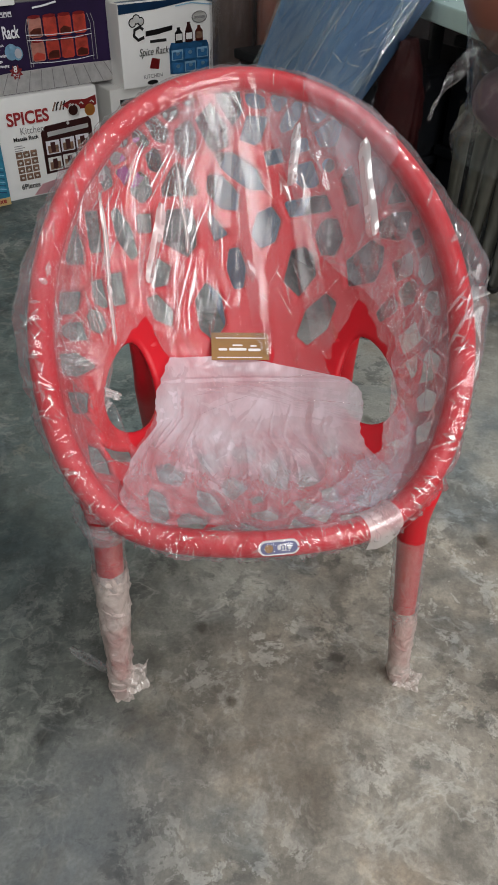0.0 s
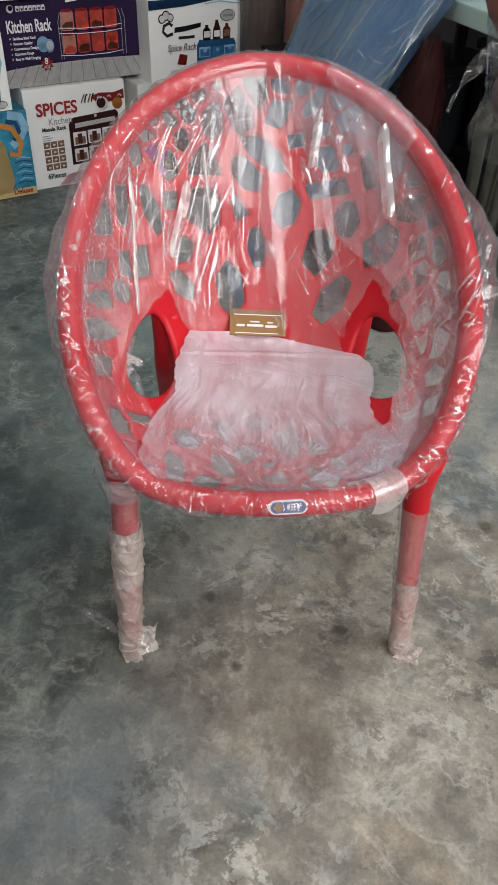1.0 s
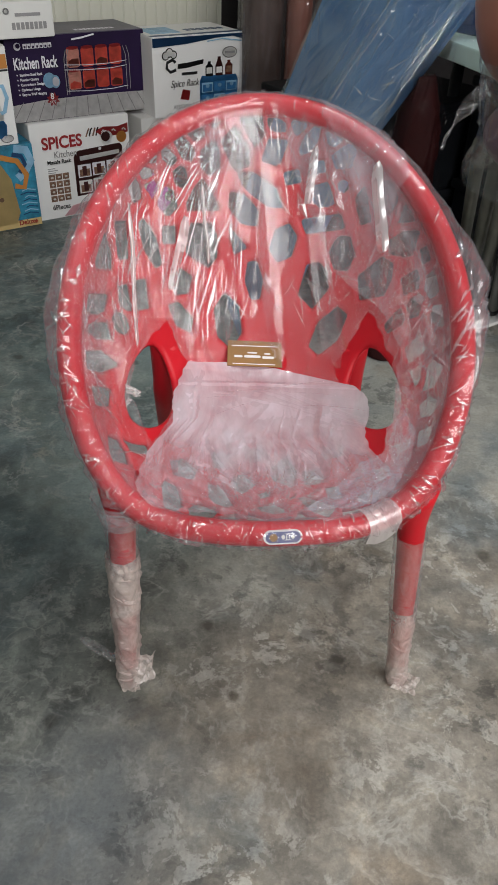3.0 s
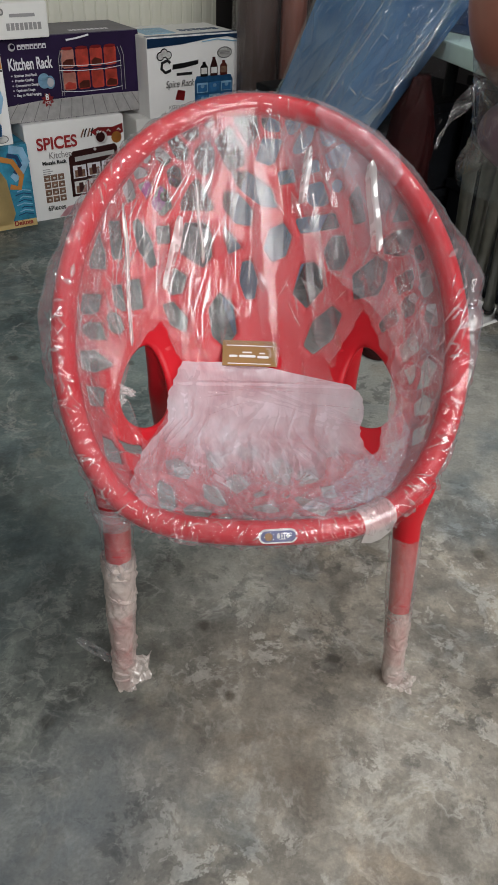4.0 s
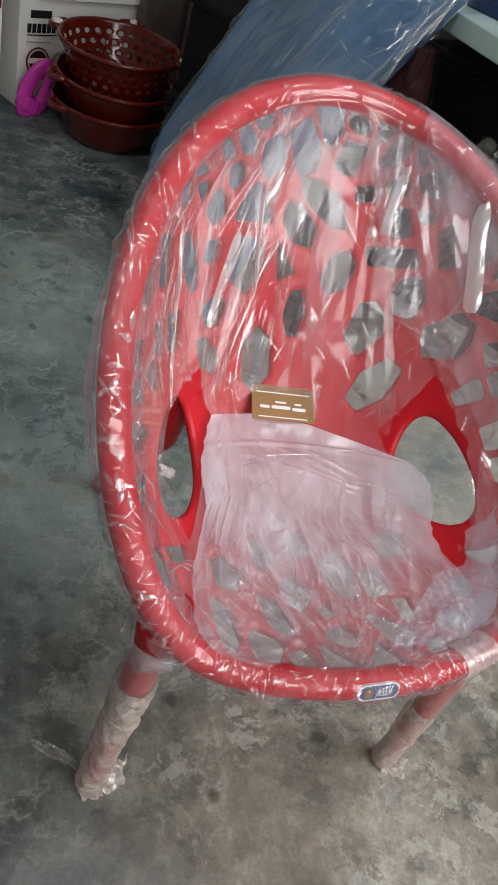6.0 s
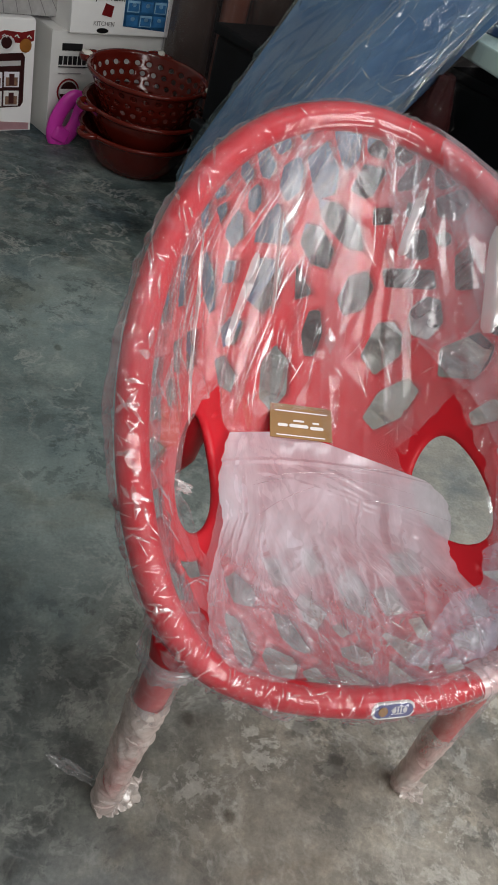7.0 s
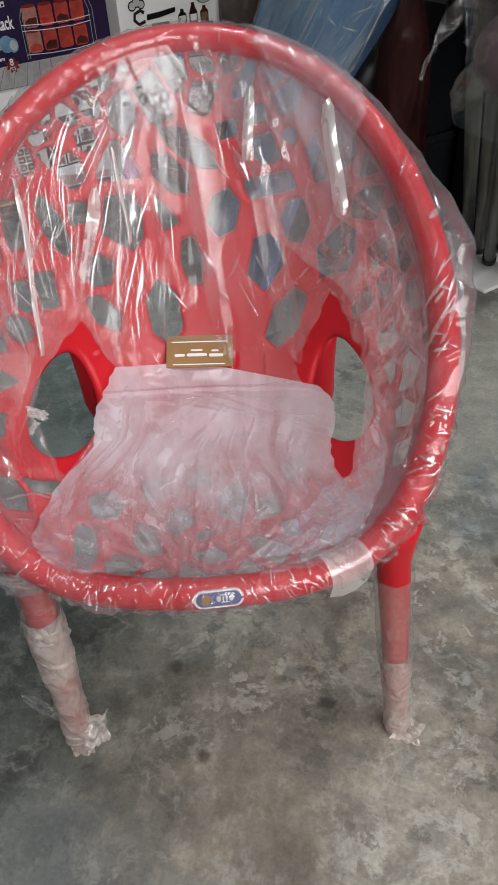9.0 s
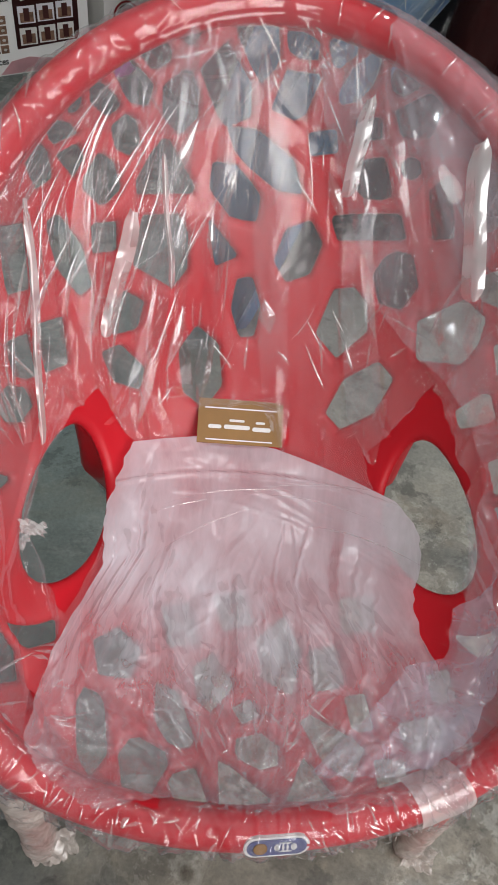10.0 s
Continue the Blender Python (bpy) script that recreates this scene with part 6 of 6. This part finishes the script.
# near-black storage boxes, some added to fill the shade, and a red tub under the table
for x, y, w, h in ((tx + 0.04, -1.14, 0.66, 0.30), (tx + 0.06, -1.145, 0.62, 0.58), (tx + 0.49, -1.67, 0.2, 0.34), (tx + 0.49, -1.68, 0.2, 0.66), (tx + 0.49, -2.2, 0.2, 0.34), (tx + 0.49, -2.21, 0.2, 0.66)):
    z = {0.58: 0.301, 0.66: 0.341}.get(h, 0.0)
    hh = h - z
    bx = thing("storage_box", room(x, y, z), "storage box, near-black to fill the shade under the table", "box", "boxes under the table")
    part("box_body", block(0, w, 0, 0.5, 0, hh - 0.03, 0.012, 2), SHADE_BLACK, bx)
    part("box_lid", block(-0.01, w + 0.01, -0.01, 0.51, hh - 0.03, hh, 0.008, 2), SHADE_BLACK, bx)
bundle = thing("wrapped_bundle", pose(0.36, 1.95, 0), "dark red bundle in clear film, standing under the table edge", "bundle")


def rumpled_tube(radius, height, puff, seed, segs=60, n=90):
    """A soft upright bundle, creased all round and tied in towards the top."""
    turn_, run_ = np.meshgrid(np.linspace(0, 2 * math.pi, segs, endpoint=False), np.linspace(0, height, n))
    folds = tents(turn_ * radius, run_, (
        (40, (0, 6.28 * radius), (0, height), (8, 14), (0.10, 0.40), (0.006, 0.016), (0.5, 1.2)),
        (60, (0, 6.28 * radius), (0, height), (0, 50), (0.03, 0.10), (0.004, 0.010), (0.3, 0.9))), random.Random(seed))
    r = radius * np.interp(run_ / height, [0, 0.1, 0.6, 0.9, 1.0], [0.9, 1.0, 1.05, 0.8, 0.45]) + puff * folds
    pts = np.stack([r * np.cos(turn_), r * np.sin(turn_), run_ + 0.002], -1).reshape(-1, 3)
    quads = [(i * segs + k, i * segs + (k + 1) % segs, (i + 1) * segs + (k + 1) % segs, (i + 1) * segs + k) for i in range(n - 1) for k in range(segs)]
    return list(pts), quads + [tuple(range(segs))[::-1], tuple(range((n - 1) * segs, n * segs))]


v, f = rumpled_tube(0.06, 0.755, 0.010, 4)
mesh_object("bundle_core", v, f, OXRED, bundle)
v, f = rumpled_tube(0.069, 0.76, 0.014, 6)
mesh_object("bundle_film", v, f, DARKFILM, bundle, "clear film round the bundle")

# ---------------------------------------------------------------- wrapped chairs leaning by the table
sheet = thing("floor_sheet", room(0.80, -1.56, 0), "white board lying flat on the floor under the table", "board")
part("white_board", block(0, 0.2, 0, 0.36, 0.001, 0.012, 0.002), WHITE, sheet)
nest = thing("chair_stack", room(0, 0, 0), "nested steel-legged chairs with plum and copper seats, wrapped in film", "chair")


def pillow(x, y, z, hx, hy, hz, rows=18, segs=44):
    verts, faces = [], []
    for i in range(rows + 1):
        a = math.pi * (i / rows - 0.5)
        for k in range(segs):
            u = 2 * math.pi * k / segs
            c, s = math.cos(u), math.sin(u)
            rx_, ry_ = math.copysign(abs(c) ** 0.6, c), math.copysign(abs(s) ** 0.6, s)
            q = max(0.02, math.cos(a)) ** 0.45
            verts.append((x + hx * q * rx_, y + hy * q * ry_, z + hz * math.sin(a)))
    faces = [(i * segs + k, i * segs + (k + 1) % segs, (i + 1) * segs + (k + 1) % segs, (i + 1) * segs + k) for i in range(rows) for k in range(segs)]
    faces += [tuple(range(segs))[::-1], tuple(range(rows * segs, (rows + 1) * segs))]
    return verts, faces


for z, hx, hy, hz, mt in ((0.755, 0.12, 0.21, 0.068, PLUM), (0.985, 0.163, 0.268, 0.172, COPPER)):
    v, f = pillow(0.315, -2.115, z, hx, hy, hz)
    mesh_object("seat_cushion", v, f, mt, nest)
STEP = ((0.650, 2.40, 0.463, 1.705, 0.66), (0.672, 2.323, 0.480, 1.602, 0.66), (0.687, 2.247, 0.498, 1.554, 0.66), (0.733, 2.208, 0.520, 1.536, 0.66), (0.767, 2.172, 0.540, 1.519, 0.66))
for fx, fy, hx, hy, hz in STEP:
    foot_at, top_at = (nest.matrix_world.inverted() @ Vector(q) for q in ((fx, fy, 0.036), (fx + (hx - fx) * 1.02, fy + (hy - fy) * 1.02, 0.675)))
    v, f = sweep([foot_at, top_at], 0.0165, 12)
    lg = mesh_object("chair_leg", v, f, STEEL, nest, "grey steel leg")
    aim = (top_at - foot_at).normalized()
    v, f = sweep([foot_at - aim * 0.025, foot_at + aim * 0.02], 0.0195, 12)
    mesh_object("leg_tip", v, f, RUBBER, lg, "black rubber tip")
verts, segs, n = [], 150, 110
film_turn, film_rise = np.meshgrid(np.linspace(0, 2 * math.pi, segs, endpoint=False), np.linspace(0, 1, n))
puff = tents(film_turn * 0.17, film_rise * 0.50, (
    (60, (0, 1.07), (0, 0.50), (10, 35), (0.05, 0.2), (0.006, 0.016), (0.004, 0.010)),
    (60, (0, 1.07), (0, 0.42), (0, 60), (0.02, 0.07), (0.003, 0.008), (0.002, 0.005))), random.Random(8))
for i in range(n):
    z = 0.65 + 0.49 * i / (n - 1)
    hang = max(0.0, min(1.0, (0.735 - z) / 0.06))
    for k in range(segs):
        u = film_turn[i, k]
        c, s2 = math.cos(u), math.sin(u)
        g = np.interp(z, [0.59, 0.65, 0.70, 0.76, 0.83, 0.90, 1.1], [0.80, 0.90, 0.98, 1.02, 1.07, 1.15, 1.27])
        verts.append((0.315 + (0.13 * g + puff[i, k]) * math.copysign(abs(c) ** 0.65, c), -2.115 + 0.025 * hang + (0.215 * g + 0.025 * hang + puff[i, k]) * math.copysign(abs(s2) ** 0.65, s2), z))
faces = [(i * segs + k, i * segs + (k + 1) % segs, (i + 1) * segs + (k + 1) % segs, (i + 1) * segs + k) for i in range(n - 1) for k in range(segs)]
mesh_object("seat_film", verts, faces, CUSHFILM, nest, "clear crumpled film round the seats")


def on_seats(u, z):
    """u: degrees round the wrapped seats, z: height."""
    g = np.interp(z, [0.65, 0.70, 0.76, 0.83, 0.90, 1.1], [0.90, 0.98, 1.02, 1.07, 1.15, 1.27])
    c, s = np.cos(np.radians(u)), np.sin(np.radians(u))
    out = np.stack([c, s, 0 * u], -1)
    return np.stack([0.315 + (0.13 * g + 0.008) * np.sign(c) * np.abs(c) ** 0.65, -2.115 + (0.215 * g + 0.008) * np.sign(s) * np.abs(s) ** 0.65, z], -1), out


v, f = slivers(on_seats, (
    (46, (185, 262), (0.84, 1.08), (35, 18), (0.0035, 1.0), (0.02, 0.09), (0.0005, 0.0014)),
    (26, (185, 262), (0.80, 1.0), (-40, 25), (0.0035, 1.0), (0.02, 0.06), (0.0005, 0.0016)),
    (22, (185, 262), (0.69, 0.84), (0, 40), (0.0035, 1.0), (0.010, 0.035), (0.0005, 0.0014))), random.Random(75))
tagged(mesh_object("crease_glint", v, f, CREASE_GLINT, nest, "pinched creases of the film with whitish strips for glints"), kind="stuff")
# a thin sleeve of film hangs down over the legs
verts, n, segs = [], 60, 60
leg_rise = tents(*np.meshgrid(np.linspace(0, 0.3, segs), np.linspace(0, 0.8, n)), (
    (30, (0, 0.3), (0, 0.8), (0, 8), (0.2, 0.5), (0.006, 0.014), (0.004, 0.010)),
    (30, (0, 0.3), (0, 0.8), (0, 50), (0.03, 0.10), (0.004, 0.010), (0.003, 0.006))), random.Random(9))
for i in range(n):
    t = 0.16 + 0.86 * i / (n - 1)
    for k in range(segs):
        q = 4.0 * k / (segs - 1)
        row = [float(np.interp(q, range(5), [st[j] for st in STEP])) for j in range(4)]
        p = Vector((row[0], row[1], 0.036)).lerp(Vector((row[2], row[3], 0.675)), t) + Vector((-0.10, -0.9, 0.35)) * (0.024 + leg_rise[i, k])
        if k == 0:
            p += Vector((-0.016, 0.02, 0))
        verts.append(nest.matrix_world.inverted() @ p)
faces = [(i * segs + k, i * segs + k + 1, (i + 1) * segs + k + 1, (i + 1) * segs + k) for i in range(n - 1) for k in range(segs - 1)]
mesh_object("leg_film", verts, faces, LEGFILM, nest, "thin hazy film hanging down over the legs")

# torn film hanging from the wrapped chairs
verts, faces = [], []
for i in range(30):
    t = i / 29
    c = Vector((0.385, 1.42, 0.845)).lerp(Vector((0.322, 1.40, 0.737)), t) + Vector((-0.018 * math.sin(t * 3.1), 0, -0.02 * math.sin(t * 3.1)))
    wdt = 0.014 * math.sin(min(1, t * 1.6 + 0.25) * 3.0) * (1 - t) ** 0.3 + 0.002
    for j in range(7):
        s = j / 6 - 0.5
        verts.append(c + Vector((wdt * s * 2, 0.010 * rough_at((t * 6, s * 5, 0), 1, 3), 0.006 * rough_at((t * 5, s * 3, 4), 1, 2))))
faces = [(i * 7 + j, i * 7 + j + 1, (i + 1) * 7 + j + 1, (i + 1) * 7 + j) for i in range(29) for j in range(6)]
scrap = mesh_object("film_scrap", verts, faces, SCRAPFILM)
tagged(scrap, "torn strip of clear film hanging from the wrapped chairs", "plastic scrap")
